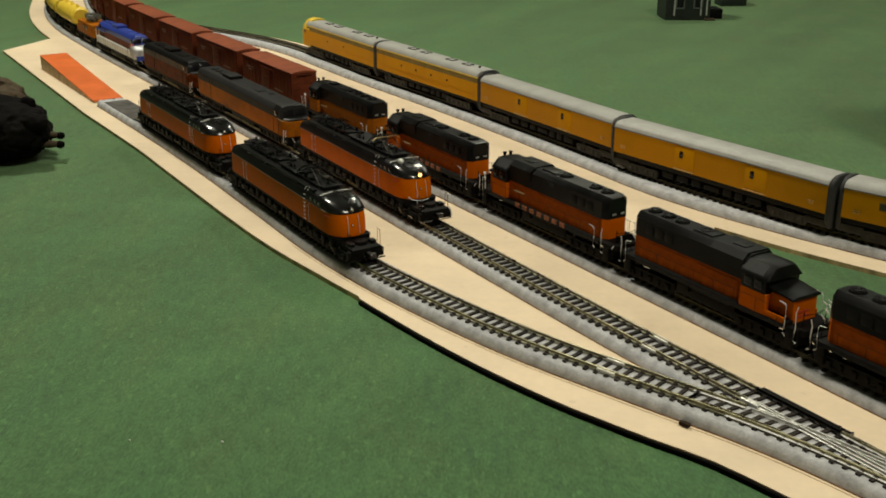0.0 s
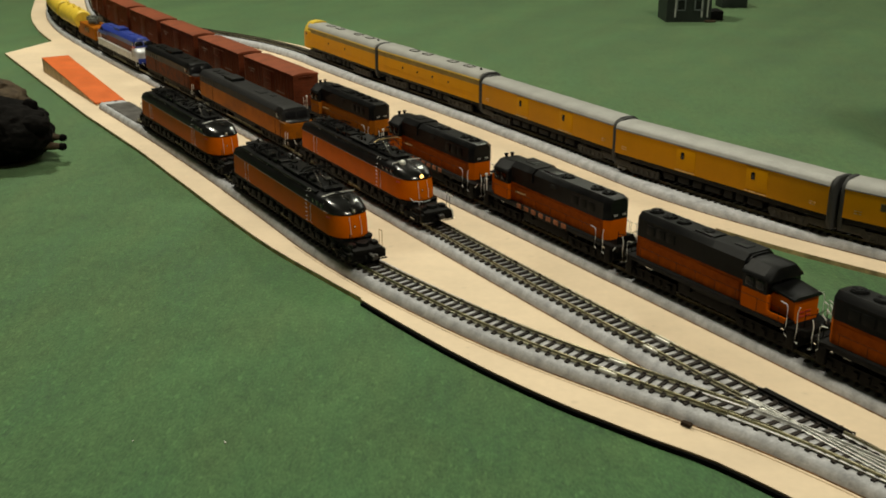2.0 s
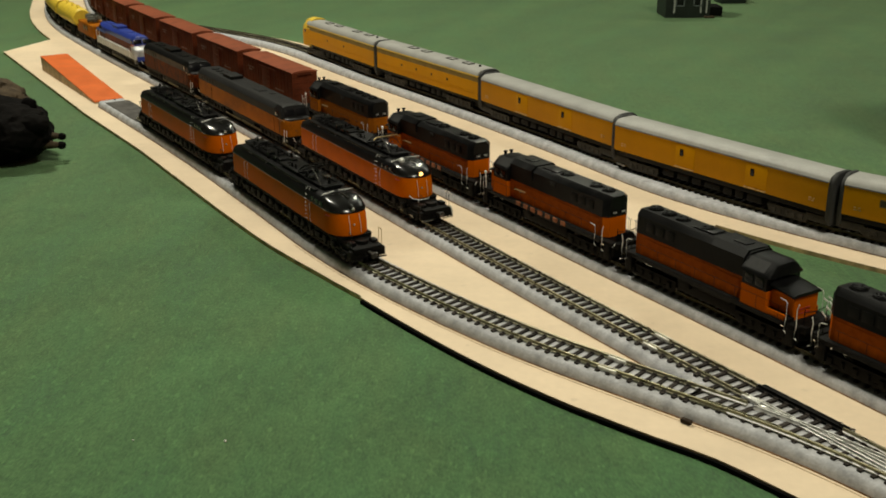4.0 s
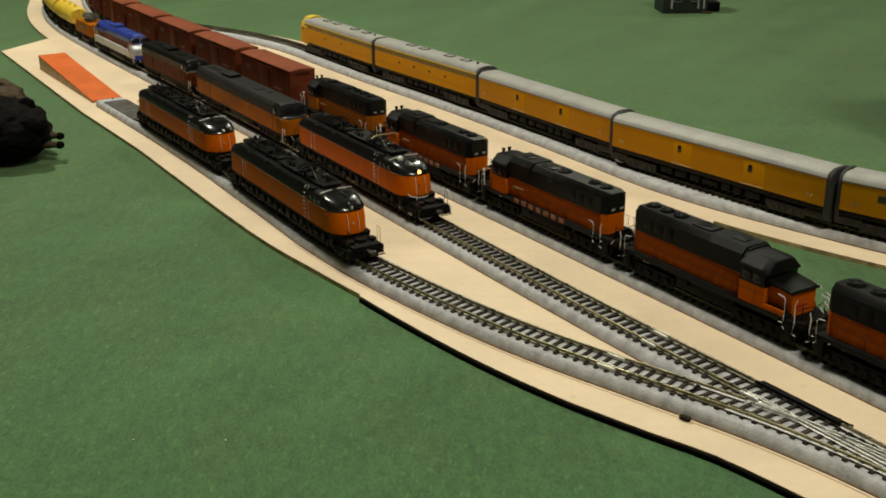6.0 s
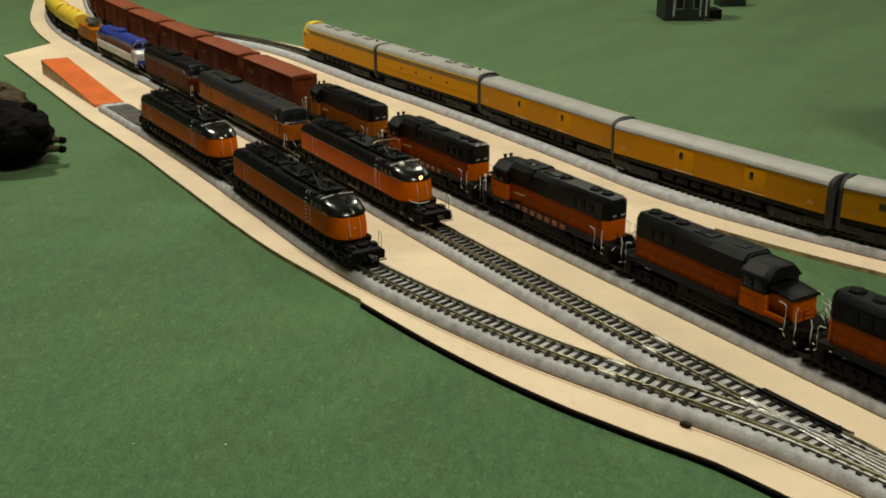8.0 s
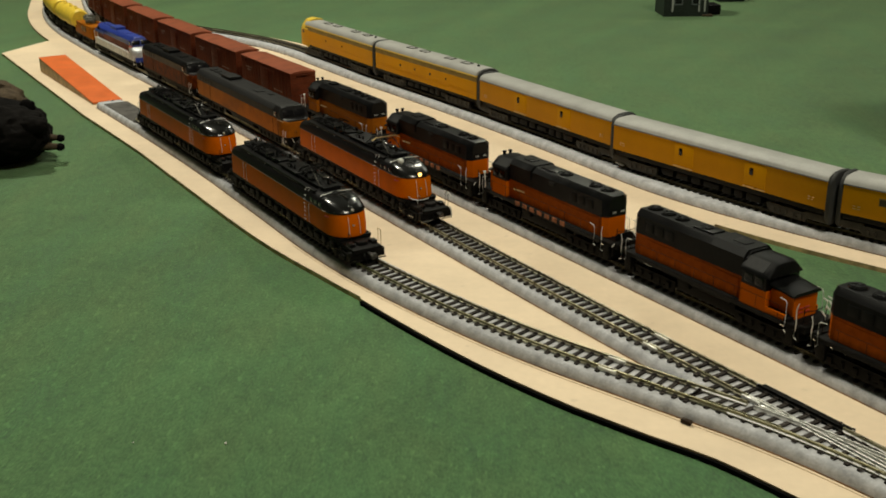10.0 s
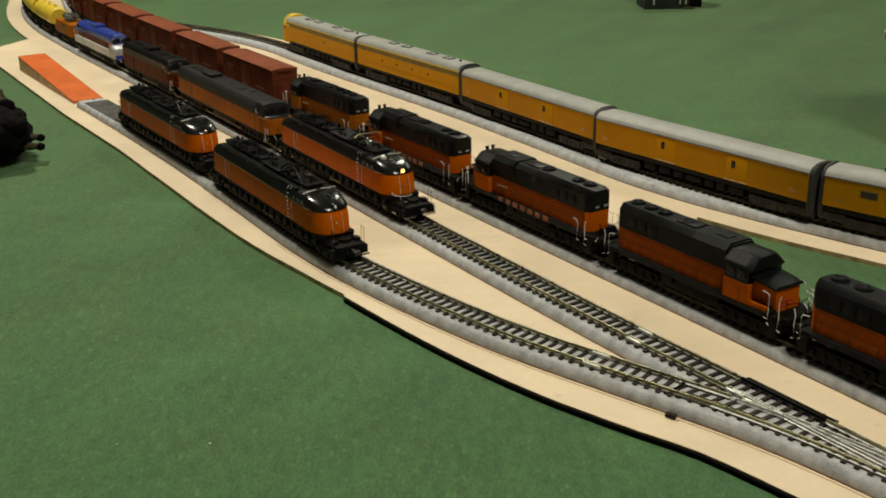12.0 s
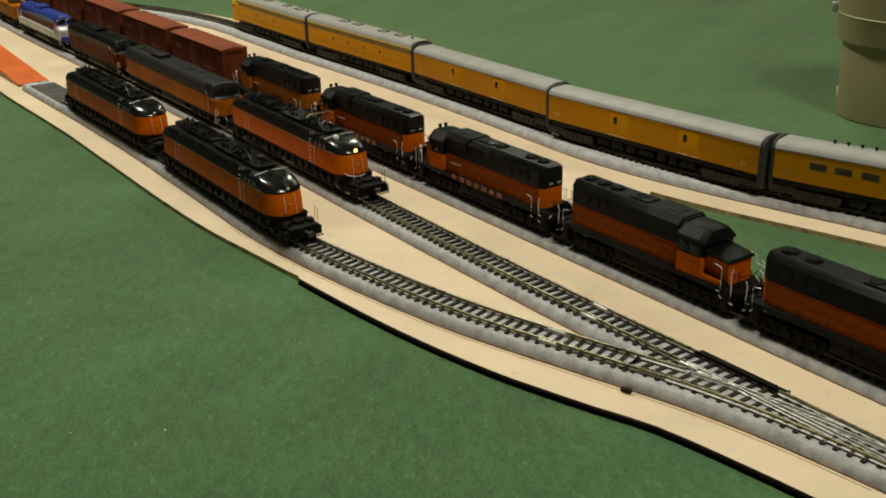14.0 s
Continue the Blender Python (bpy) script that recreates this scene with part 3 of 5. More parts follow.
def electric(m, lit):
    label = "orange and black streamlined model electric locomotive on the track" + (", headlight lit" if lit else "")
    t = thing("electric_locomotive", label, "locomotive", m, group="electric locomotives")
    tail, tip, w = -0.1200, 0.1195, 0.0178
    base = plan_outline(tail, tip, w, 0.0250)

    def ring(z, inset, nose_in, tail_in=0.0, dip=0.0):
        out = []
        for x, y in base:
            k = max(0.0, min(1.0, (x - (tip - 0.034)) / 0.034))
            q = max(0.0, min(1.0, (tail + 0.012 - x) / 0.012))
            out.append((x - nose_in * k ** 1.15 + tail_in * q, y * (1 - inset / w), z - dip * k))
        return out

    part("body", loft(B(), [ring(0.0162, 0.0012, 0.0012), ring(0.0172, 0.0, 0.0002), ring(0.0260, 0.0, 0.0008), ring(0.0358, 0.0003, 0.0034)]), ORANGE_RED if lit else ORANGE_LAMPLIT, t, "orange lower body wrapped round a blunt nose")
    roof = loft(B(), [ring(0.0357, 0.0001, 0.0031), ring(0.0366, -0.0003, 0.0034), ring(0.0392, 0.0005, 0.0066, 0.001), ring(0.0425, 0.0014, 0.0130, 0.003), ring(0.0442, 0.0030, 0.0205, 0.006), ring(0.0455, 0.0062, 0.0290, 0.010), ring(0.0460, 0.0105, 0.0340, 0.014)])
    for f in roof.faces:
        f.material_index = 1 if f.calc_center_median().x > tip - 0.036 else 0
    part("roof", roof, [BLACK, BLACK_GLOSS], t, "black roof, shiny over the cab")
    part("cab_brow", loft(B(), [[(u, y, z + d - 0.0006) for y, z in half([(0.0165, 0.0420), (0.0140, 0.0447), (0.0080, 0.0461), (0.0004, 0.0463)])] for u, d in ((0.0795, 0.0008), (0.0850, 0.0010), (0.0862, 0.0002))]), BLACK, t, "raised edge at the back of the cab roof")
    # cab windows
    for sy in (-1, 1):
        for u, l in ((0.0900, 0.0060), (0.0815, 0.0062), (0.0730, 0.0050)):
            part("side_window", box(B(), (u, sy * 0.01715, 0.0393), (l, 0.0012, 0.0042), 0.0003), GLASS_DARK, t)
        part("visor_trim", tube(B(), [(0.1010, sy * 0.0165, 0.0371), (0.1090, sy * 0.0140, 0.0371), (0.1145, sy * 0.0085, 0.0372)], 0.00028), STEEL, t, "thin bright trim under the windshield")
    # roof walk, hatches and boxes
    bm = B()
    box(bm, (-0.020, 0, 0.0467), (0.170, 0.016, 0.0018), 0.0004)
    part("roof_walk", bm, BLACK, t)
    part("roof_platform", box(B(), (0.006, 0, 0.0492), (0.040, 0.0210, 0.0016), 0.0004), COWL_ROOF if lit else BLACK, t, "flat dull platform on posts")
    for u in (-0.010, 0.022):
        for sy in (-1, 1):
            part("platform_post", cyl(B(), (u, sy * 0.0080, 0.0475), 0.0010, 0.0030, "z", 8), BLACK, t)
    for c, size in (((-0.106, 0, 0.0472), (0.010, 0.014, 0.0030)), ((-0.092, 0.002, 0.0482), (0.012, 0.010, 0.0050)), ((-0.024, -0.003, 0.0482), (0.010, 0.009, 0.0046)), ((0.074, 0.0, 0.0478), (0.008, 0.016, 0.0034))):
        part("roof_box", box(B(), c, size, 0.0006), BLACK, t)
    rnd = random.Random(8)
    for i in range(34):
        u, y = rnd.choice((rnd.uniform(-0.104, -0.030), rnd.uniform(-0.034, 0.076))), rnd.uniform(-0.0105, 0.0105)
        bm = B()
        if i % 3 == 0:
            # a ribbed insulator
            r, h = rnd.uniform(0.0009, 0.0016), rnd.uniform(0.005, 0.0080)
            cyl(bm, (u, y, 0.0470 + h / 2), r * 0.7, h, "z", 8)
            for k in range(3):
                cyl(bm, (u, y, 0.0480 + h * 0.26 * k), r * 1.25, 0.0007, "z", 8)
        elif i % 3 == 1:
            box(bm, (u, y, 0.0482), (rnd.uniform(0.003, 0.008), rnd.uniform(0.002, 0.006), rnd.uniform(0.004, 0.0070)), 0.0005, rnd.uniform(-0.2, 0.2))
        else:
            tube(bm, [(u - 0.009, y, 0.0475), (u - 0.003, y + 0.002, 0.0512), (u + 0.004, y - 0.001, 0.0502), (u + 0.010, y + 0.002, 0.0476)], 0.0005)
        part("roof_fitting", bm, STEEL if i % 8 == 5 else (BLACK, BLACK_GLOSS, CHASSIS)[i % 3], t)
    for sy in (-1, 1):
        part("running_board", box(B(), (-0.016, sy * 0.0128, 0.0462), (0.176, 0.0042, 0.0007)), BLACK, t)
        for u0, u1 in ((-0.100, -0.034), (-0.018, 0.042)):
            part("roof_edge_rail", tube(B(), [(u0, sy * 0.0150, 0.0448), (u1, sy * 0.0150, 0.0448)], 0.00030), STEEL, t, "thin bright rail along the roof edge")
    # pantographs: the rear one folded, the front one half raised
    for c, lift in ((-0.066, 0.0030), (0.046, 0.0110)):
        bm = B()
        for sy in (-1, 1):
            tube(bm, [(c - 0.026, sy * 0.0085, 0.0488), (c + 0.026, sy * 0.0085, 0.0488)], 0.0006)
        for u in (-0.026, 0.026):
            tube(bm, [(c + u, -0.0085, 0.0488), (c + u, 0.0085, 0.0488)], 0.0006)
        pan = part("pantograph", bm, BLACK, t, "pantograph of thin black rods, half raised" if lift > 0.005 else "folded pantograph of thin black rods")
        z = 0.0490 + lift
        for sy in (-1, 1):
            for u, k in ((-0.025, -0.002), (0.025, 0.002)):
                part("arm", tube(B(), [(c + u, sy * 0.0080, 0.0492), (c + u * 0.5, sy * 0.0070, 0.0494 + lift * 0.62), (c + k, sy * 0.0062, z)], 0.00042), STEEL if sy < 0 and u > 0 and lift > 0.005 else BLACK, pan)
        for u in (-0.020, 0.020):
            part("arm", tube(B(), [(c + u, -0.0078, 0.0494 + lift * 0.2), (c - u * 0.2, 0.0066, 0.0490 + lift * 0.8)], 0.00040), BLACK, pan)
        for u in (-0.0035, 0.0035):
            part("contact_shoe", tube(B(), [(c + u, -0.0145, z - 0.0022), (c + u, -0.0105, z + 0.0002), (c + u, 0.0105, z + 0.0002), (c + u, 0.0145, z - 0.0022)], 0.0006), (COWL_ROOF if u < 0 else BRASS) if lift > 0.005 and lit else CHASSIS, pan)
    wires(t, "roof_bar", [[(0.0860, -0.0150, 0.0456), (0.0862, -0.0035, 0.0476)], [(0.0862, 0.0010, 0.0478), (0.0860, 0.0150, 0.0470)]], WHITE_WIRE, 0.00042, "white cross bar on the cab roof")
    wires(t, "horn", [[(0.0900, 0.0015, 0.0462), (0.1010, 0.0030, 0.0448)]], STEEL, 0.0005)
    # ladder, grab rails
    y = -0.0187
    lad = [[(0.0590, y, 0.0190 + 0.0036 * i), (0.0622, y, 0.0190 + 0.0036 * i)] for i in range(6)]
    lad += [[(0.0590, y + 0.0008, 0.0405), (0.0622, y + 0.0008, 0.0405)], [(0.0580, -0.0165, 0.0440), (0.0580, -0.0150, 0.0462), (0.0630, -0.0140, 0.0466), (0.0630, -0.0160, 0.0445)]]
    wires(t, "ladder", lad, WHITE_WIRE, 0.00026, "white wire ladder rungs")
    for u in (-0.0850, -0.0775, 0.0690):
        for sy in (-1, 1):
            wires(t, "grab_rail", [[(u, sy * 0.0178, 0.0180), (u, sy * 0.0188, 0.0188), (u, sy * 0.0188, 0.0340), (u, sy * 0.0178, 0.0350)]], WHITE_WIRE, 0.00018)
    # seams on the side, nose trim
    for u in (-0.0810, 0.0660):
        part("door_seam", box(B(), (u, -0.0177, 0.0265), (0.0005, 0.0008, 0.0170)), ORANGE_DARK, t)
    part("number_board", box(B(), (0.1020, -0.0165, 0.0325), (0.0060, 0.0022, 0.0012), 0.0003, radians(24)), RED, t, "small dark red plate")
    for sy in (-1, 1):
        wires(t, "nose_rail", [[(0.1196, sy * 0.0050, 0.0190), (0.1190, sy * 0.0050, 0.0260), (0.1166, sy * 0.0048, 0.0345)]], WHITE_WIRE, 0.00022)
    part("nose_light", cyl(B(), (0.1188, -0.0012, 0.0268), 0.0009, 0.0014, "x", 10), STEEL, t, "small round marker on the nose")
    if lit:
        wires(t, "nose_rail", [[(0.1150, -0.0120, 0.0195), (0.1175, -0.0100, 0.0172), (0.1210, -0.0050, 0.0164), (0.1222, 0.0, 0.0164), (0.1210, 0.0060, 0.0168)], [(0.1212, -0.0060, 0.0164), (0.1216, -0.0062, 0.0110), (0.1200, -0.0080, 0.0105)]], WHITE_WIRE, 0.00052, "bent white hand rail under the nose")
    part("headlight_housing", cyl(B(), (0.1122, 0.0, 0.0388), 0.0024, 0.0070, "x", 16, bevel=0.0005), BLACK_GLOSS, t)
    bm = B()
    bmesh.ops.create_uvsphere(bm, u_segments=12, v_segments=8, radius=0.0019, matrix=Matrix.Translation((0.1152, 0.0, 0.0388)))
    part("headlight", bm, HEADLIGHT if lit else STEEL, t, "glowing warm headlight" if lit else "")
    if lit:
        # pale ball added in place of a lamp highlight near the headlight
        bm = B()
        bmesh.ops.create_uvsphere(bm, u_segments=14, v_segments=10, radius=0.0030, matrix=Matrix.Translation((0.0905, -0.0062, 0.0462)))
        part("glint_ball", bm, PALE_SHINE, t, "pale ball added for the bright highlight on the cab roof")
    # underframe and porches
    bm = B()
    box(bm, (0, 0, 0.0135), (0.236, 0.030, 0.0060), 0.0008)
    for sy in (-1, 1):
        box(bm, (0, sy * 0.0150, 0.0150), (0.232, 0.0030, 0.0030), 0.0004)
    rnd = random.Random(3)
    for i in range(16):
        box(bm, (-0.112 + i * 0.0148, -0.0162, rnd.uniform(0.009, 0.012)), (rnd.uniform(0.004, 0.010), 0.004, rnd.uniform(0.003, 0.006)), 0.0004)
    part("underframe", bm, CHASSIS, t)
    for sg in (1, -1):
        x = sg * (0.1310 if lit else 0.1275)
        bm = B()
        box(bm, (x, 0, 0.0118), (0.030, 0.0270, 0.0044), 0.0016)
        box(bm, (x + sg * 0.0110, 0, 0.0080), (0.0050, 0.0320, 0.0075), 0.0010)
        box(bm, (x - sg * 0.002, 0, 0.0065), (0.020, 0.0240, 0.0080), 0.0012)
        cyl(bm, (x + sg * 0.002, 0.0, 0.0152), 0.0060, 0.0030, "z", 14, 0.0052)
        part("porch", bm, CHASSIS, t)
        for sy in (-1, 1):
            part("porch_box", box(B(), (x + sg * 0.0040, sy * 0.0100, 0.0150), (0.0070, 0.0050, 0.0034), 0.0006), BLACK, t)
            wires(t, "footboard", [[(x + sg * 0.0150, sy * 0.0160, 0.0040), (x + sg * 0.0150, sy * 0.0050, 0.0040)]], STEEL if lit and sg > 0 else CHASSIS, 0.0007)
            part("step", box(B(), (x - sg * 0.0030, sy * 0.0158, 0.0050), (0.0080, 0.0030, 0.0008)), STEEL if lit and sy < 0 else CHASSIS, t)
            rail_x = x + sg * 0.0118
            wires(t, "porch_rail", [[(rail_x, sy * 0.0135, 0.0125), (rail_x, sy * 0.0135, 0.0262), (rail_x - sg * 0.0050, sy * 0.0135, 0.0268), (rail_x - sg * 0.0050, sy * 0.0135, 0.0125)]], (BLACK if sy < 0 else (CHASSIS if lit else BRASS)) if sg > 0 else CHASSIS, 0.0003)
        if lit and sg > 0:
            for u in (0.0118, 0.0068):
                part("rail_knob", cyl(B(), (x + u, 0.0135, 0.0262), 0.0010, 0.0022, "z", 10, bevel=0.0003), WHITE_WIRE, t, "white knob on the porch rail")
            wires(t, "hose", [[(x + 0.0150, 0.0130, 0.0150), (x + 0.0162, 0.0138, 0.0125), (x + 0.0158, 0.0150, 0.0070), (x + 0.0140, 0.0152, 0.0045)]], WHITE_WIRE, 0.0006, "pale air hose")
            wires(t, "flag_bracket", [[(x + 0.0118, 0.0135, 0.0262), (x + 0.0130, 0.0150, 0.0250), (x + 0.0122, 0.0160, 0.0228)]], WHITE_WIRE, 0.0006, "white loop on the porch rail")
        coupler(t, sg * 0.1505, sg)
    for x in (0.056, -0.056):
        truck(t, x, 4, 0.072, 0.0066)
    for x in (0.122, -0.122):
        truck(t, x, 2, 0.014, 0.0045)
    return t


# ---- hood diesel ----
def end_rails(t, x, sg, mat, u1, u2, high):
    """White bent grab rails beside the steps, a lift bar and hoses at a platform's end."""
    for sy in (-1, 1):
        y = sy * 0.0180
        wires(t, "step_rail", [[(x - sg * (u1 + 0.0062), y, high), (x - sg * (u1 + 0.0012), y, high - 0.0006), (x - sg * (u1 + 0.0002), y, high - 0.0022), (x - sg * u1, y, 0.0210), (x - sg * (u1 + 0.0010), y, 0.0130), (x - sg * (u1 - 0.0012), y, 0.0112)]], mat, 0.00034, "white bent step rail")
        wires(t, "step_rail", [[(x - sg * (u2 - 0.0008), y, high + 0.0010), (x - sg * (u2 + 0.0006), y, high - 0.0035), (x - sg * u2, y, 0.0190), (x - sg * (u2 + 0.0008), y, 0.0105), (x - sg * (u2 - 0.0018), y, 0.0096)]], mat, 0.00034, "white bent step rail")
    if u1 > 0.015:
        wires(t, "lift_bar", [[(x + sg * 0.0006, -0.0172, 0.0158), (x + sg * 0.0012, -0.0150, 0.0185), (x + sg * 0.0020, -0.0090, 0.0172), (x + sg * 0.0030, -0.0020, 0.0186), (x + sg * 0.0012, 0.0160, 0.0176)]], mat, 0.00032, "white coupler lift bar")
    for sy in (-1, 1):
        wires(t, "end_post", [[(x - sg * 0.001, sy * 0.0110, 0.0300), (x - sg * 0.001, sy * 0.0112, 0.0175)]], GREY_BLACK, 0.00035)
    wires(t, "end_chain", [[(x - sg * 0.001, -0.0110, 0.0275), (x - sg * 0.001, 0.0, 0.0262), (x - sg * 0.001, 0.0110, 0.0275)]], GREY_BLACK, 0.00030)
    rnd = random.Random(int(abs(x) * 1e5) + int(sg))
    for i, y in enumerate((0.0045, 0.0085, 0.0115)):
        z = 0.0215 + 0.0030 * (i % 3)
        wires(t, "hose", [[(x, y, z + 0.004), (x + sg * 0.0034, y + rnd.uniform(-0.001, 0.001), z + 0.001), (x + sg * 0.0030, y + 0.0015, z - 0.004), (x + sg * 0.0014, y + 0.0020, z - 0.007)]], mat, 0.0005, "pale air hose")
    for y in (0.0060, 0.0110):
        wires(t, "jumper_cable", [[(x - sg * 0.001, y, 0.0345), (x + sg * 0.0020, y + 0.0012, 0.0325), (x + sg * 0.0032, y - 0.0006, 0.0290), (x + sg * 0.0012, y + 0.0014, 0.0255)]], mat, 0.0005, "looped pale jumper cable")


def hood_diesel(m, L, cab, fans, hood_mat, paint, label, dome=False, wide=0.0128, hood_in=0.014):
    """cab: +1 with the cab in front, -1 with the cab behind. fans: list of (x, radius) on the hood roof."""
    t = thing("diesel_locomotive", label, "locomotive", m, group="parked hood diesels")
    e = L / 2 - 0.006
    bm = B()
    box(bm, (0, 0, 0.0168), (2 * e, 0.0350, 0.0030), 0.0004)
    box(bm, (0, 0, 0.0125), (2 * e - 0.05, 0.020, 0.006), 0.0005)
    part("frame", bm, CHASSIS, t)
    for sy in (-1, 1):
        part("side_sill", box(B(), (0, sy * 0.0172, 0.0165), (2 * e - 0.030, 0.0012, 0.0028)), GREY_BLACK, t)
    bm = B()
    box(bm, (0, 0, 0.0090), (L * 0.32, 0.0290, 0.0100), 0.0016)
    for sy in (-1, 1):
        cyl(bm, (0.004, sy * 0.0150, 0.0150), 0.0022, L * 0.24, "x", 10)
        box(bm, (-L * 0.10, sy * 0.0155, 0.0125), (0.010, 0.004, 0.0050), 0.0006)
    part("fuel_tank", bm, CHASSIS, t)
    # hood between the cab and the far end
    c0, c1 = (e - 0.053, e - 0.030) if cab > 0 else (e - 0.040, e - 0.017)  # cab from c0 to c1, on the cab's side
    far = -(e - hood_in)
    s = cab
    side = ORANGE_DARK if paint is ORANGE else paint
    wall, top = 0.0352, 0.0537
    w = wide

    def slab(prof, u0, u1, mat, name, lab=""):
        a, b = sorted((s * u0, s * u1))
        return part(name, prism(B(), half(prof), a, b), mat, t, lab)

    slab([(w, 0.0180), (w, wall)], far + 0.0045, c0, side, "hood_side")
    bm = loft(B(), [[(s * u, y * k, z) for y, z in half([(w, 0.0180), (w, wall)])] for u, k in ((far, 0.66), (far + 0.0045, 0.999))])
    part("hood_end", bm, paint, t, "orange chamfered hood end")
    # upper hood with bevelled shoulders and a bevelled far end
    prof = [(w + 0.0004, wall), (w + 0.0003, top - 0.0042), (w - 0.0045, top)]
    bm = B()
    rings = []
    for u, k in ((far, 0.0), (far + 0.0048, 1.0), (c0, 1.0)):
        rings.append([(s * u, y * (0.68 if k == 0 else 1), z - (0.0012 if k == 0 and z > wall + 0.001 else 0)) for y, z in half(prof)])
    loft(bm, rings)
    part("hood_top", bm, hood_mat, t, "matt black upper hood")
    # nicks in the roofline: fans and hatches
    for u, r in fans:
        bm = B()
        cyl(bm, (s * u, 0, top + 0.0006), r, 0.0020, "z", 22, r * 0.84, bevel=0.0003)
        fan = part("roof_fan", bm, hood_mat, t)
        grille = cyl(B(), (s * u, 0, top + 0.0017), r * 0.72, 0.0005, "z", 20)
        for k in range(6):
            box(grille, (s * u, 0, top + 0.0020), (r * 1.4, 0.0004, 0.0003), 0, k * math.pi / 6)
        part("fan_grille", grille, GREY_BLACK, fan)
    bm = B()
    box(bm, (s * (c0 - 0.050), 0, top + 0.0004), (0.020, 0.013, 0.0016), 0.0006)
    part("roof_hatch", bm, hood_mat, t)
    bm = B()
    box(bm, (s * (c0 - 0.016), 0, top + 0.0010), (0.012, 0.009, 0.0014), 0.0004)
    part("roof_hatch", bm, hood_mat, t)
    if s < 0:
        mid = c0 + (far - c0) * 0.47
        part("side_plate", box(B(), (s * mid, -w - 0.0006, 0.0462), (0.0075, 0.0006, 0.0034), 0.0002), GREY_PATCH, t, "small grey plate")
        part("roof_plate", box(B(), (s * (c0 - 0.006), -0.0030, top + 0.0003), (0.0085, 0.0060, 0.0006), 0.0002), GREY_PATCH, t, "grey patch on the roof")
    if dome:
        bm = B()
        prism(bm, half([(w + 0.0016, top - 0.012), (w + 0.0016, top - 0.0036), (w - 0.0030, top + 0.0010)]), *sorted((s * (c0 - 0.002), s * (c0 - 0.034))))
        part("air_intake", bm, hood_mat, t)
    # hood doors: thin raised panels and latches on the side
    n = 9
    door_mesh = finish("hood_door", box(B(), (0, 0, 0), ((c0 - far) / n * 0.93, 0.0004, 0.0142), 0.0001), side)
    for i in range(n):
        u = far + 0.008 + (c0 - far - 0.014) * (i + 0.5) / n
        for sy in (-1, 1):
            ob = new("hood_door", door_mesh)
            ob.parent, ob.location = t, (s * u, sy * (w + 0.0001), 0.0258)
    for i in range(3):
        for sy in (-1, 1):
            part("radiator_grille", box(B(), (s * (far + 0.020 + i * 0.011), sy * (w + 0.0006), 0.0430), (0.0085, 0.0006, 0.0075), 0.0002), GREY_BLACK, t)
    # cab
    slab([(0.0168, 0.0180), (0.0168, 0.0330)], c0, c1, paint, "cab_side")
    slab([(0.0166, 0.0330), (0.0166, 0.0450)], c0, c1 - 0.001, BLACK, "cab_upper")
    bm = B()
    shell = [(0.0178, 0.0432), (0.0177, 0.0440), (0.0168, 0.0452), (0.0098, 0.0518), (0.0050, 0.0525)]
    rings = []
    for u, k, drop in ((c0 - 0.001, 1.0, 0.0), (c1 - 0.003, 1.0, 0.0), (c1 + 0.0006, 0.97, 0.0010), (c1 + 0.0018, 0.90, 0.0030)):
        rings.append([(s * u, y * k, max(0.0428, z - drop)) for y, z in half(shell)])
    loft(bm, rings)
    part("cab_roof", bm, hood_mat, t, "rounded dark cab roof")
    # facet painted lighter than the roof, for the light it catches
    bm = B()
    a, d = s * (c0 + 0.0005), s * (c1 - 0.0040)
    loft(bm, [[(x, -0.0163, 0.0457), (x, -0.0102, 0.0514), (x, -0.0100, 0.0519), (x, -0.0167, 0.0458)] for x in (a, d)])
    part("roof_panel", bm, GREY_PATCH, t, "roof panel over the cab side, painted grey for the light on it")
    if cab < 0:
        for y in (-0.0035, 0.0030):
            bm = cyl(B(), (s * (c1 - 0.001), y, 0.0530), 0.0013, 0.0034, "z", 10)
            cyl(bm, (s * (c1 - 0.001), y, 0.0546), 0.0019, 0.0012, "z", 10)
            part("beacon", bm, CHASSIS, t)
    for sy in (-1, 1):
        for u in (c0 + 0.0065, c0 + 0.0162):
            part("cab_window", box(B(), (s * u, sy * 0.0166, 0.0386), (0.0075, 0.0010, 0.0066), 0.0003), GLASS_DARK, t)
    for sy in (-1, 1):
        part("windshield", box(B(), (s * (c1 - 0.0006), sy * 0.0082, 0.0402), (0.0010, 0.0110, 0.0060), 0.0003), GLASS_DARK, t)
    # step side in the body colour below the cab and nose, with a dark deck on it
    for sy in (-1, 1) if cab > 0 else ():
        a, b = sorted((s * (c1 - 0.002), s * (e - 0.0125)))
        part("step_side", box(B(), ((a + b) / 2, sy * 0.0159, 0.0200), (b - a, 0.0014, 0.0050), 0.0003), paint, t)
    if cab > 0:
        a, b = sorted((s * (c1 - 0.001), s * (e - 0.0125)))
        part("deck", box(B(), ((a + b) / 2, 0, 0.0212), (b - a, 0.0320, 0.0012)), CHASSIS, t)
        part("front_step", box(B(), (s * (e - 0.0110), -0.0140, 0.0188), (0.0040, 0.0060, 0.0044), 0.0004), CHASSIS, t)
    # low nose
    nose_end = e - (0.010 if cab > 0 else 0.007)
    slab([(0.0115, 0.0180), (0.0115, 0.0348)], c1, nose_end, paint, "nose")
    bm = B()
    a, b = sorted((s * c1, s * (nose_end + 0.001)))
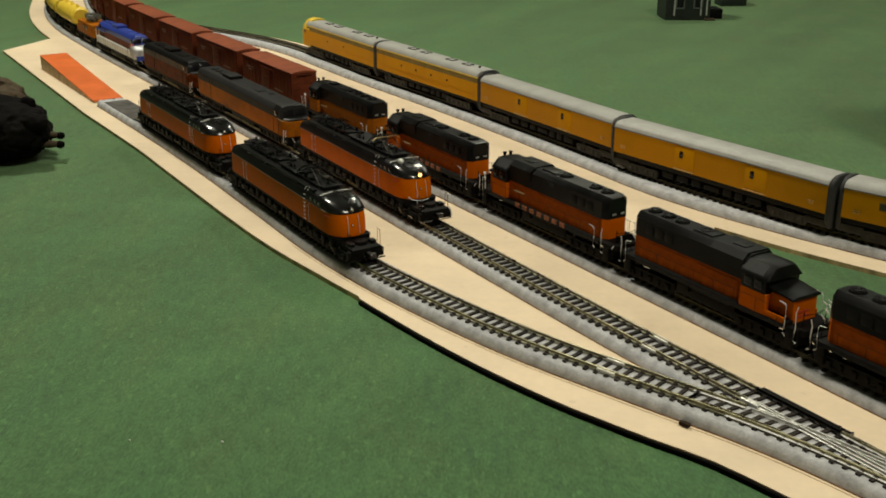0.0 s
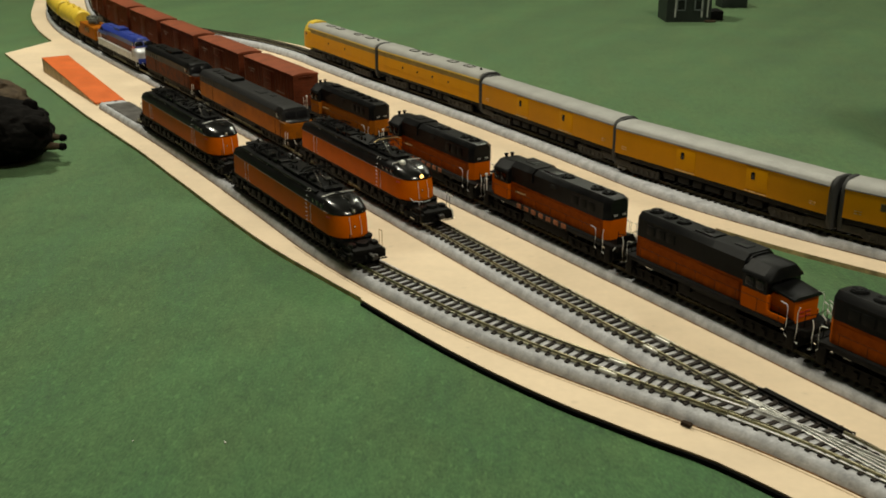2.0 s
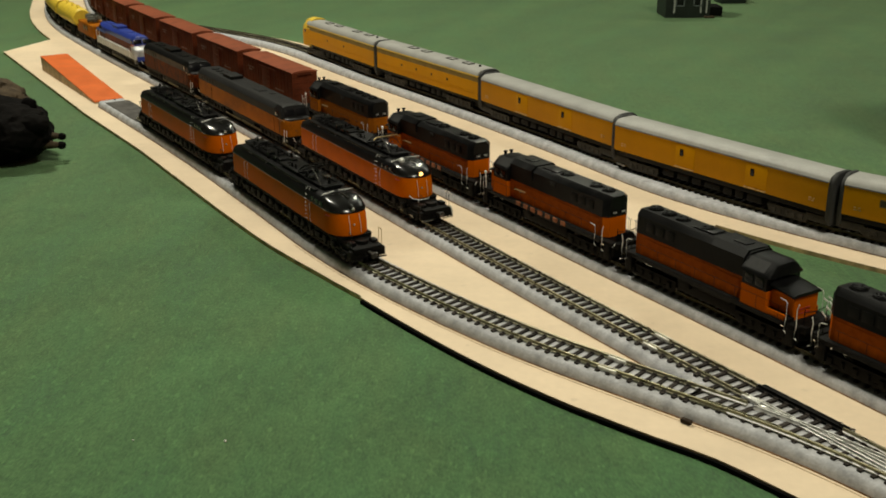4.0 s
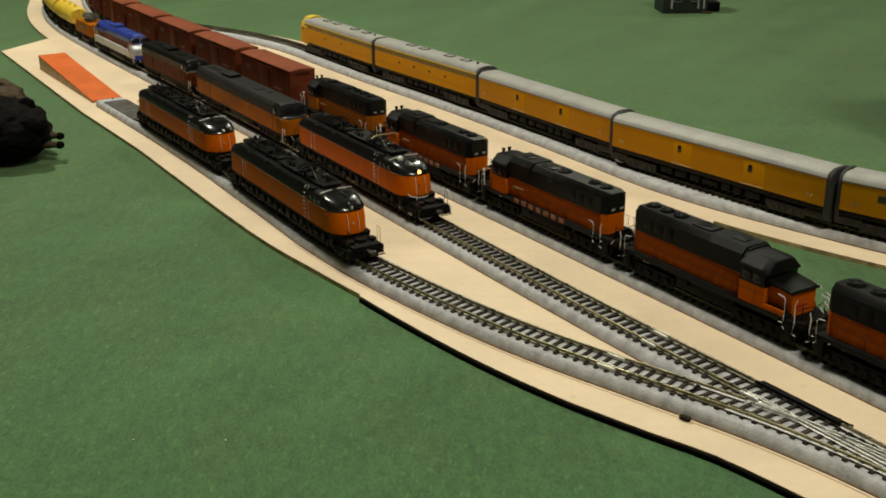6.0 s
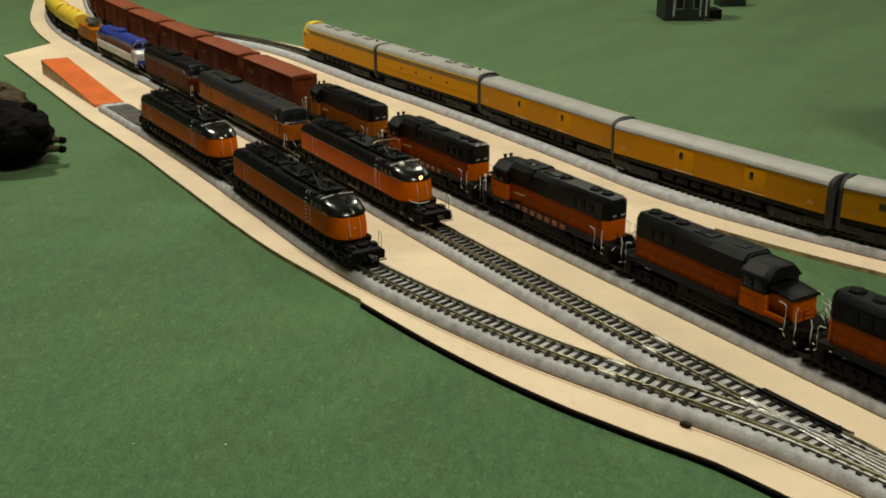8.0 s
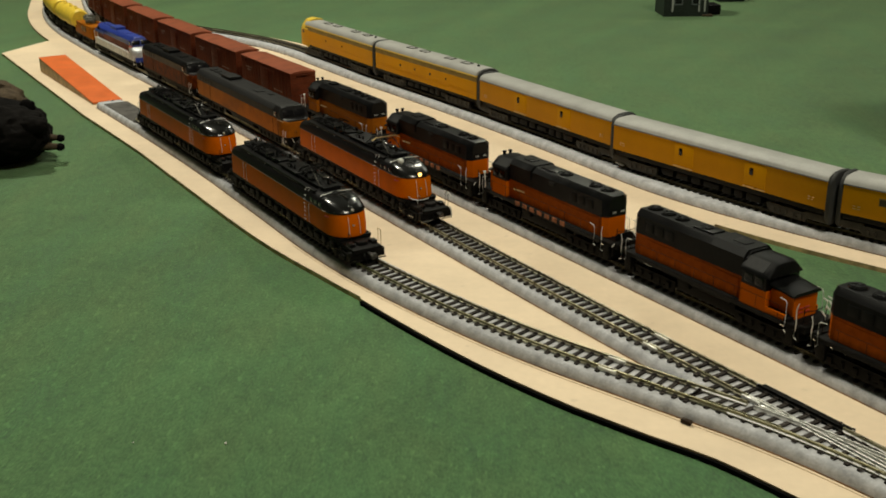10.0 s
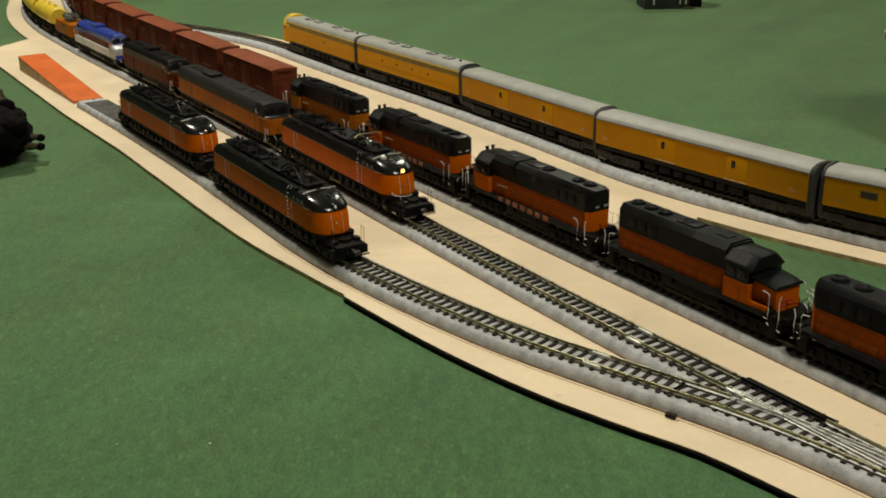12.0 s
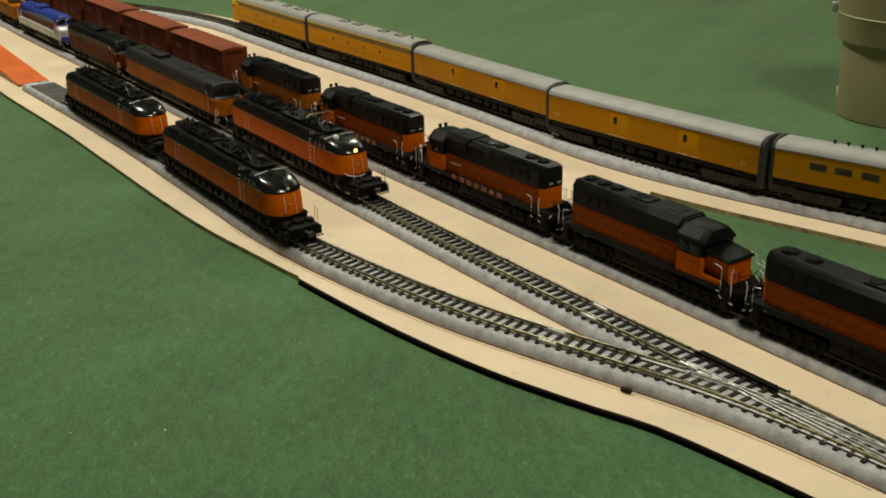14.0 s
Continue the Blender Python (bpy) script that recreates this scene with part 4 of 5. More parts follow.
    loft(bm, [[(x, y, z + (0.0030 if abs(x - s * c1) < 1e-6 else 0)) for y, z in half([(0.0140, 0.0348), (0.0138, 0.0362), (0.0105, 0.0374)])] for x in (a, b)])
    part("nose_top", bm, hood_mat, t)
    if cab > 0:
        for z in (0.0225, 0.0255):
            bm = B()
            for y in (-0.0042, 0.0020):
                box(bm, (nose_end + 0.0002, y, z), (0.0004, 0.0052, 0.0012))
            part("nose_lettering", bm, RED, t, "dark red unreadable bars")
    for y0 in (-0.0058, 0.0030):
        part("number_board", box(B(), (s * (far - 0.0004), y0 + 0.0014, 0.0392), (0.0010, 0.0056, 0.0026), 0.0002), CHASSIS, t)
        bm = B()
        for i in range(3):
            box(bm, (s * (far - 0.0010), y0 + 0.0014 * i, 0.0392), (0.0004, 0.0008, 0.0016))
        part("number_bars", bm, TRIM_WHITE, t, "small pale bars")
    for sg in (-1, 1):
        bm = B()
        box(bm, (sg * (e - 0.001), 0, 0.0115), (0.0022, 0.0320, 0.0100), 0.0004)
        box(bm, (sg * (e - 0.006), -0.0160, 0.0095), (0.0070, 0.0040, 0.0120), 0.0005)
        box(bm, (sg * (e - 0.006), 0.0160, 0.0095), (0.0070, 0.0040, 0.0120), 0.0005)
        box(bm, (sg * (e + 0.0015), 0, 0.0165), (0.0060, 0.0300, 0.0050), 0.0006)
        part("pilot", bm, CHASSIS, t)
        if sg != s:
            if cab < 0:
                part("end_gate", box(B(), (sg * (e - 0.0040), 0.0, 0.0210), (0.0016, 0.0180, 0.0060), 0.0006), CHASSIS, t)
        end_rails(t, sg * e, sg, WHITE_WIRE, *((0.0103, 0.0012, 0.0345) if sg == s and cab > 0 else (0.0210, 0.0117, 0.0292) if sg != s and cab < 0 else (0.0030, -0.0022, 0.0300)))
        coupler(t, sg * (L / 2 - 0.001), sg)
        truck(t, sg * (L * 0.305), 3, 0.040, 0.0057)
    if s < 0:
        for i in range(7):
            part("step_plate", box(B(), (-e + 0.060 + i * 0.0110, -0.0180, 0.0176), (0.0062, 0.0008, 0.0040), 0.0003), PALE_PLATE, t, "pale orange step plate")
        post = B()
        tube(post, [(-e + 0.006, -0.0165, 0.0120), (-e + 0.005, -0.0168, 0.0330)], 0.0005)
        bmesh.ops.create_uvsphere(post, u_segments=8, v_segments=6, radius=0.0015, matrix=Matrix.Translation((-e + 0.005, -0.0168, 0.0335)))
        part("marker_post", post, WHITE_WIRE, t, "white post with round top")
        part("cab_rail", tube(B(), [(-e + 0.054, -0.0178, 0.0300), (-e + 0.070, -0.0178, 0.0305)], 0.0006), BRASS, t, "brass hand rail")
    # low side hand rails
    for sy in (-1, 1):
        y = sy * 0.0172
        rr = [[(-e + 0.016, y, 0.0285), (e - 0.016, y, 0.0285)]]
        for i in range(8):
            u = -e + 0.018 + (2 * e - 0.036) * i / 7
            rr.append([(u, y, 0.0180), (u, y, 0.0285)])
        wires(t, "side_rail", rr, GREY_BLACK, 0.00016)
    return t


# ---- full-width cowl diesel ----
def cowl_diesel(m, L, side, upper, label, stripe=None, low=None, old=False):
    t = thing("cowl_diesel", label, "locomotive", m, group="diesels of the middle train")
    e = L / 2 - 0.007
    w = 0.0172
    nose_back = e - (0.024 if stripe else 0.017)
    bm = B()
    box(bm, (0, 0, 0.0115), (2 * e, 0.032, 0.0035), 0.0005)
    box(bm, (0, 0, 0.0072), (L * 0.24, 0.026, 0.0070), 0.0014)
    part("underframe", bm, CHASSIS, t)
    top_side = 0.0225 if stripe else 0.0318
    part("body_side", prism(B(), half([(w, 0.0130), (w, top_side)]), -e, nose_back), side, t)
    z0 = top_side
    if stripe:
        part("side_stripe", prism(B(), half([(w - 0.0055, z0), (w - 0.0050, z0 + 0.0105)]), -e + 0.004, nose_back - 0.010), OXIDE_ROOF, t, "brownish red stripe along the side")
        part("cab_stripe", prism(B(), half([(w - 0.0012, z0), (w - 0.0030, z0 + 0.0105)]), nose_back - 0.0102, nose_back), stripe, t, "red stripe round the cab")
        for sy in (-1, 1):
            arch = loft(B(), [[(-e + 0.013 + 0.0078 * math.cos(q), sy * y, 0.0360 + 0.0066 * math.sin(q)) for q in (k * math.tau / 16 for k in range(16))] for y in (w - 0.0048, w - 0.0038)])
            part("side_opening", arch, CHASSIS, t, "dark round opening in the blue hood")
        z0 += 0.0105
    v = w - 0.0044 if stripe else w
    part("upper_body", prism(B(), half([(v, z0), (v, 0.0400), (v - 0.0045, 0.0452), (v - 0.0060, 0.0457)]), -e + (0.004 if stripe else 0.0), nose_back - 0.016), upper, t)
    # cab: upper part over the nose, sloped windshield
    cab_half = [(v, z0), (v, 0.0400), (v - 0.0040, 0.0455), (0.006, 0.0468)]
    bm = B()
    rings = []
    for u, cut in ((nose_back - 0.016, 0.0), (nose_back - 0.004, 0.0), (nose_back + 0.0015, 0.55)):
        rings.append([(u + (0.004 * (0.042 - z) / 0.01 if cut else 0), y, z - (0.0016 if cut and z > 0.044 else 0)) for y, z in half(cab_half)])
    loft(bm, rings)
    part("cab_roof", bm, upper, t)
    for sy in (-1, 1):
        part("cab_window", box(B(), (nose_back - 0.009, sy * (v + 0.0001), 0.0368), (0.0085, 0.0008, 0.0055), 0.0003), GLASS_DARK, t)
    for sy in (-1, 1):
        ws = part("windshield", box(B(), (0, 0, 0), (0.0009, 0.0125, 0.0070), 0.0004), GLASS_DARK, t)
        ws.matrix_basis = Matrix.Translation((nose_back + 0.0042, sy * 0.0072, 0.0385)) @ Euler((0, radians(-20), 0)).to_matrix().to_4x4()
    # nose
    bm = B()
    rings = []
    for u, k, zt in ((nose_back - 0.001, 1.0, 0.0325), (e - 0.008, 1.0, 0.0285 if stripe else 0.0315), (e - 0.001, 0.72, 0.0265 if stripe else 0.0303)):
        rings.append([(u, y * k, z) for y, z in half([(w, 0.0130), (w, zt - 0.0015), (w - 0.0015, zt)])])
    loft(bm, rings)
    part("nose", bm, low or side, t)
    bm = B()
    loft(bm, [[(u, y * k, z) for y, z in half([(w - 0.0012, zt - 0.0002), (w - 0.003, zt + 0.0010)])] for u, k, zt in ((nose_back - 0.0005, 1.0, 0.0327), (e - 0.008, 0.96, 0.0287 if stripe else 0.0317), (e - 0.0025, 0.70, 0.0269 if stripe else 0.0307))])
    part("nose_top", bm, BLACK if not stripe else side, t)
    for u, r in ((-e + 0.020, 0.0060), (-e + 0.036, 0.0060), (-e + 0.052, 0.0060)):
        part("roof_fan", cyl(B(), (u, 0, 0.0458), r, 0.0022, "z", 20, r * 0.85), upper, t)
    for c, size in (((-e + 0.085, 0, 0.0474), (0.030, 0.0165, 0.0042)), ((0.030, 0, 0.0455), (0.020, 0.010, 0.0020)), ((0.058, 0.004, 0.0455), (0.008, 0.006, 0.0020))):
        part("roof_hatch", box(B(), c, size, 0.0005), upper, t)
    for u in (-e + 0.048, nose_back - 0.018, nose_back - 0.003):
        part("door_seam", box(B(), (u, -w, 0.0220), (0.0005, 0.0006, 0.0170)), CHASSIS, t)
    for i in range(5):
        part("side_grille", box(B(), (-e + 0.012 + i * 0.010, -w, 0.0360), (0.0085, 0.0007, 0.0055), 0.0002), upper, t)
    rr = []
    for sy in (-1, 1):
        y = sy * 0.0165
        rr = []
        rr.append([(e - 0.008, y, 0.0215), (e - 0.0065, y * 1.04, 0.0190), (e - 0.0085, y * 1.04, 0.0075), (e - 0.0065, y * 1.04, 0.0062)])
        rr.append([(e - 0.005, y * 0.9, 0.0205), (e - 0.0042, y * 0.95, 0.0180), (e - 0.0045, y * 0.95, 0.0070)])
        rr.append([(e + 0.002, sy * 0.0105, 0.0130), (e + 0.0045, sy * 0.0110, 0.0125), (e + 0.0040, sy * 0.0085, 0.0080)])
        wires(t, "front_rail", rr, WHITE_WIRE, 0.00036)
    if stripe:
        rr = [[(-e + 0.006, -w - 0.0016, 0.0240), (nose_back, -w - 0.0016, 0.0240)]]
        rr += [[(-e + 0.010 + i * 0.014, -w - 0.0016, 0.0130), (-e + 0.010 + i * 0.014, -w - 0.0016, 0.0240)] for i in range(12)]
        wires(t, "walkway_rail", rr, WHITE_WIRE, 0.00055, "white walkway rail")
        part("nose_band", prism(B(), half([(w * 0.94, 0.0300), (w * 0.90, 0.0335)]), nose_back - 0.001, nose_back + 0.0045), RED, t, "red band round the nose")
        part("nose_skirt", prism(B(), half([(w * 0.9, 0.0115), (w * 0.9, 0.0185)]), e - 0.010, e + 0.0006), BLUE, t, "blue lower nose")
        wires(t, "rear_rail", [[(-e - 0.001, -0.0165, 0.0110), (-e - 0.001, -0.0165, 0.0330), (-e + 0.006, -0.0175, 0.0340)], [(-e - 0.002, -0.0120, 0.0110), (-e - 0.002, -0.0120, 0.0300)]], WHITE_WIRE, 0.0007)
    part("grab_iron", tube(B(), [(nose_back - 0.002, -w - 0.001, 0.0318), (nose_back + 0.014, -w - 0.001, 0.0318)], 0.0004), BRASS, t)
    for sg in (-1, 1):
        bm = B()
        box(bm, (sg * (e - 0.002), 0, 0.0088), (0.004, 0.030, 0.0065), 0.0006)
        part("pilot", bm, CHASSIS, t)
        coupler(t, sg * (L / 2 - 0.001), sg)
        truck(t, sg * (L * 0.30), 3, 0.046, 0.0057)
    return t


# ---- boxcar ----
RIB = {}


def boxcar(m, L=0.186):
    t = thing("boxcar", "oxide brown ribbed steel model boxcar on the track", "boxcar", m, group="boxcars")
    e, w = L / 2 - 0.010, 0.0175
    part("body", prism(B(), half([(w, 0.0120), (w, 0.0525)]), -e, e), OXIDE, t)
    bm = B()
    rings = []
    for i in range(25):
        u = -e - 0.0006 + (2 * e + 0.0012) * i / 24
        lift = 0.0004 if i % 2 else 0.0
        rings.append([(u, y, z + lift * (1 if z > 0.0527 else 0)) for y, z in half([(w + 0.0008, 0.0523), (w + 0.0008, 0.0532), (0.009, 0.0548), (0.0005, 0.0554)])])
    loft(bm, rings)
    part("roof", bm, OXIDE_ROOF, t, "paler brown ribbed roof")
    if "rib" not in RIB:
        RIB["rib"] = finish("side_rib", box(B(), (0, 0, 0), (0.0011, 0.0008, 0.0380)), OXIDE)
    for sy in (-1, 1):
        for i in range(17):
            u = -e + 0.006 + (2 * e - 0.012) * i / 16
            if abs(u) > 0.019:
                ob = new("side_rib", RIB["rib"])
                ob.parent, ob.location = t, (u, sy * (w + 0.0003), 0.0320)
    for sy in (-1, 1):
        bm = B()
        box(bm, (0, sy * (w + 0.0006), 0.0300), (0.0290, 0.0010, 0.0345), 0.0003)
        for k in range(5):
            box(bm, (0, sy * (w + 0.0012), 0.0170 + 0.0065 * k), (0.0270, 0.0006, 0.0010))
        part("sliding_door", bm, OXIDE, t)
        for z in (0.0478, 0.0128):
            part("door_track", box(B(), (0.006, sy * (w + 0.0012), z), (0.056, 0.0008, 0.0010)), OXIDE, t)
        for u0 in (-e + 0.0015, e - 0.0055):
            bm = B()
            for k in range(6):
                box(bm, (u0 + 0.002, sy * (w + 0.0010), 0.0150 + 0.0060 * k), (0.0042, 0.0006, 0.0005))
            part("ladder", bm, OXIDE, t)
    bars(t, -e + 0.018, -w - 0.0008, 0.0405, 0.020, 6, FADED)
    bars(t, -e + 0.022, -w - 0.0008, 0.0370, 0.012, 4, FADED)
    bars(t, 0.030, -w - 0.0008, 0.0250, 0.026, 5, FADED)
    for sg in (-1, 1):
        bm = B()
        for k in range(5):
            box(bm, (sg * (e + 0.0003), 0, 0.0170 + 0.0075 * k), (0.0007, 0.0320, 0.0018), 0.0003)
        box(bm, (sg * (e + 0.0015), 0.0, 0.0505), (0.0030, 0.0200, 0.0006))
        part("end_panel", bm, OXIDE, t)
    part("underframe", box(box(B(), (0, 0, 0.0105), (2 * e, 0.010, 0.0040)), (0, 0, 0.0095), (0.050, 0.022, 0.0050), 0.001), CHASSIS, t)
    for sg in (-1, 1):
        coupler(t, sg * (L / 2 - 0.001), sg)
        truck(t, sg * (L / 2 - 0.035), 2, 0.020, 0.0048)
    return t


# ---- passenger train ----
CAR = 0.272


def car_roof(bm, x0, x1, w=0.0172, base=0.0442, top=0.0511):
    prof = [(w + 0.0003, base)] + [(w * math.cos(a) ** 0.55 if a < 1.5 else 0.0004, base + (top - base) * math.sin(a)) for a in (0.35, 0.62, 0.9, 1.15, 1.38, 1.565)]
    return prism(bm, half(prof), x0, x1)


def underbody(t, e, mat):
    bm = B()
    box(bm, (0, 0, 0.0152), (2 * e, 0.0300, 0.0056), 0.0008)
    box(bm, (0, 0, 0.0085), (2 * e - 0.004, 0.0120, 0.0090), 0.0006)
    rnd = random.Random(11)
    u = -e * 0.48
    while u < e * 0.48:
        l = rnd.uniform(0.010, 0.024)
        for sy in (-1, 1):
            box(bm, (u + l / 2, sy * 0.0110, 0.0085), (l * 0.9, 0.0085, rnd.uniform(0.0050, 0.0075)), 0.0006)
        u += l + 0.003
    return part("underbody", bm, mat, t)


def diaphragm(t, x, sg, grow=0.0, lift=0.0):
    """A dark rubber bellows that fills the gap at a car's end."""
    w = 0.0158 + grow
    prof = [(w * 0.8, 0.0045), (w, 0.0120), (w, 0.0420 + lift), (w * 0.93, 0.0455 + lift), (w * 0.80, 0.0482 + lift), (w * 0.5, 0.0505 + grow + lift), (0.0004, 0.0512 + grow + lift)]
    bm = loft(B(), [[(x + sg * u, y * k, z if z < 0.02 else z * (1 - (1 - k) * 0.3)) for y, z in half(prof)] for u, k in ((0.0, 0.97), (0.0008, 1.0), (0.0034, 1.0), (0.0042, 0.97), (0.0046, 0.93))])
    return part("diaphragm", bm, DIAPHRAGM, t, "dark rubber diaphragm")


def baggage_car(m, windows=False, shift=0.0):
    t = thing("passenger_car", "yellow passenger coach with a row of windows and grey roof" if windows else "yellow model baggage car with grey rounded roof", "passenger car", m, group="yellow passenger cars")
    e, w = CAR / 2 - 0.005, 0.0172
    part("body", prism(B(), half([(w - 0.0006, 0.0178), (w, 0.0188), (w, 0.0442)]), -e, e), YELLOW, t)
    part("roof", car_roof(B(), -e - 0.0003, e + 0.0003), ROOF_GREY, t, "smooth grey roof")
    for sy in (-1, 1):
        part("roof_edge", box(B(), (0, sy * (w + 0.0004), 0.0442), (2 * e, 0.0010, 0.0013), 0.0003), GUTTER, t, "roof gutter darkened for its shadow line")
    underbody(t, e, UNDER_DARK)
    if windows:
        for u in (-0.091, -0.069, -0.046, -0.023, 0.001, 0.025, 0.049, 0.073):
            for sy in (-1, 1):
                bm = B()
                box(bm, (u, sy * w, 0.0345), (0.0158, 0.0006, 0.0072), 0.0002)
                fr = part("window", bm, STRIPE_GREY, t, smooth=False)
                part("pane", box(B(), (u, sy * (w + 0.0002), 0.0345), (0.0140, 0.0006, 0.0054)), GLASS_BROWN, fr, smooth=False)
        for u in (-0.088, -0.076, -0.064, -0.052):
            bm = B()
            cyl(bm, (u, 0.006, 0.0515), 0.0010, 0.003, "z", 8)
            cyl(bm, (u, 0.006, 0.0533), 0.0016, 0.0010, "z", 8)
            part("roof_vent", bm, CHASSIS, t)
        part("roof_hatch", box(B(), (-e + 0.026, -0.010, 0.0492), (0.014, 0.004, 0.0012), 0.0003), ROOF_GREY, t)
    else:
        for u in (-0.040 + shift, 0.047 + shift):
            for sy in (-1, 1):
                bm = B()
                box(bm, (u, sy * (w + 0.0001), 0.0312), (0.0245, 0.0006, 0.0225), 0.0002)
                door = part("door", bm, YELLOW, t)
                part("pane", box(B(), (u - 0.004, sy * (w + 0.0004), 0.0345), (0.0042, 0.0005, 0.0070), 0.0008), GLASS_DARK, door)
                part("door_sill", box(B(), (u, sy * (w + 0.0006), 0.0193), (0.0250, 0.0012, 0.0008)), BRASS, door)
    for u in (-e + 0.010, e - 0.018):
        bars(t, u, -w - 0.0003, 0.0265, 0.007, 2, BRASS, h=0.0007)
        bars(t, u, -w - 0.0003, 0.0243, 0.007, 2, BRASS, h=0.0007)
    diaphragm(t, -e, -1, 0.0014)
    diaphragm(t, e, 1, 0.0014)
    for sg in (-1, 1):
        part("end_step", box(B(), (sg * (e - 0.010), 0, 0.0080), (0.022, 0.030, 0.0075), 0.001), UNDER_GREY, t)
    for sg in (-1, 1):
        truck(t, sg * (e - 0.040), 2, 0.030, 0.0052, UNDER_GREY)
    return t


def yellow_diesel(m, cab):
    """A streamlined diesel of the passenger train: with a cab nose behind (cab True) or a booster without one."""
    t = thing("streamlined_diesel", "yellow streamlined diesel locomotive with rounded nose and grey roof" if cab else "yellow booster diesel with grey roof and fans", "locomotive", m, group="yellow passenger train engines")
    e, w = CAR / 2 - 0.004, 0.0172
    tail = -e + (0.022 if cab else 0.0)
    layers = (("body", 0.0170, 0.0395, YELLOW, 0.0), ("side_panel", 0.0395, 0.0458, STRIPE_GREY, -0.0002), ("letter_board", 0.0458, 0.0480, YELLOW_TANK, 0.0002))
    for nm, z0, z1, mat, d in layers:
        part(nm, prism(B(), half([(w + d, z0), (w + d, z1)]), tail, e), mat, t, "grey panels along the side" if mat is STRIPE_GREY else "")
    part("roof", car_roof(B(), tail - 0.0003, e + 0.0003, base=0.0478, top=0.0550), ROOF_GREY, t, "grey roof")
    underbody(t, e, UNDER_DARK)
    for sy in (-1, 1):
        for u in ((-0.060, -0.020, 0.020, 0.060) if not cab else (-0.030, 0.030)):
            part("porthole", cyl(B(), (u, sy * w, 0.0318), 0.0017, 0.0008, "y", 14), GLASS_DARK, t)
        for z in (0.0236, 0.0262):
            part("side_bead", box(B(), ((tail + e) / 2, sy * (w + 0.0001), z), (e - tail - 0.004, 0.0005, 0.0005)), YELLOW, t, "thin raised bead along the side")
    if cab:
        bm = B()
        rings = []
        for u, k, zt in ((-0.010, 1.01, 0.0580), (0.008, 1.0, 0.0580), (0.015, 0.97, 0.0545), (0.021, 0.90, 0.0490), (0.027, 0.74, 0.0440), (0.0305, 0.40, 0.0390)):
            prof = [(w * k, 0.0130), (w * k, 0.0120 + (zt - 0.012) * 0.62), (w * k * 0.93, 0.012 + (zt - 0.012) * 0.80), (w * k * 0.62, 0.012 + (zt - 0.012) * 0.96), (0.0005, zt)]
            rings.append([(tail - u, y, z) for y, z in half(prof)])
        loft(bm, rings)
        for f in bm.faces:
            f.material_index = 0 if f.calc_center_median().z > 0.042 else 1
        part("nose", bm, [YELLOW_TANK, YELLOW], t, "yellow rounded nose, brighter on top")
        part("nose_window", box(B(), (tail - 0.008, -w * 0.97, 0.0365), (0.006, 0.0012, 0.0050), 0.0004), GLASS_DARK, t)
    for u in (-0.055, -0.020, 0.045, 0.085):
        bm = B()
        for k in (-1, 1):
            box(bm, (u, k * 0.0050, 0.0551), (0.016, 0.0006, 0.0012))
            box(bm, (u + k * 0.008, 0, 0.0552), (0.0006, 0.0100, 0.0010))
        part("hatch_frame", bm, UNDER_GREY, t, "dark outlined roof hatch")
        part("roof_fan", cyl(B(), (u, 0, 0.0550), 0.0042, 0.0014, "z", 16), ROOF_GREY, t)
    part("roof_vent", cyl(B(), (0.112, 0.0, 0.0556), 0.0016, 0.0030, "z", 10), CHASSIS, t)
    diaphragm(t, e, 1, 0.0010, 0.0034)
    for sg in (-1, 1):
        truck(t, sg * (e - 0.048), 3, 0.044, 0.0054, UNDER_GREY)
    return t


# ---- freight of the middle train ----
def tank_car(m, L=0.165):
    t = thing("tank_car", "bright yellow ribbed tank car on a black frame", "tank car", m, group="yellow tank cars")
    e, r = L / 2 - 0.012, 0.0170
    bm = B()
    rings = []
    n = 20
    xs = [-e, -e + 0.002] + [-e + 0.004 + (2 * e - 0.008) * i / 32 for i in range(33)] + [e - 0.002, e]
    for i, u in enumerate(xs):
        k = 0.86 if i in (0, len(xs) - 1) else (0.97 if i in (1, len(xs) - 2) else (1.0 if i % 4 else 1.05))
        rings.append([(u, r * k * math.cos(a), 0.0300 + r * k * math.sin(a)) for a in (j * math.tau / n for j in range(n))])
    loft(bm, rings)
    part("tank", bm, YELLOW_TANK, t)
    for i in range(6):
        bm = B()
        cyl(bm, (-e + 0.014 + i * (2 * e - 0.028) / 5, 0.002 * (-1) ** i, 0.0480), 0.0036, 0.0040, "z", 12, 0.0020)
        part("hatch", bm, YELLOW_TANK, t)
    bm = B()
    box(bm, (0, 0, 0.0115), (L - 0.014, 0.022, 0.0040), 0.0005)
    for sy in (-1, 1):
        box(bm, (0, sy * 0.0150, 0.0125), (L - 0.016, 0.0020, 0.0024))
        for u in (-e + 0.006, 0, e - 0.006):
            box(bm, (u, sy * 0.0110, 0.0155), (0.0060, 0.0080, 0.0070), 0.0008)
    part("frame", bm, CHASSIS, t)
    for sg in (-1, 1):
        coupler(t, sg * (L / 2 - 0.001), sg)
        truck(t, sg * (L / 2 - 0.032), 2, 0.020, 0.0048)
    return t


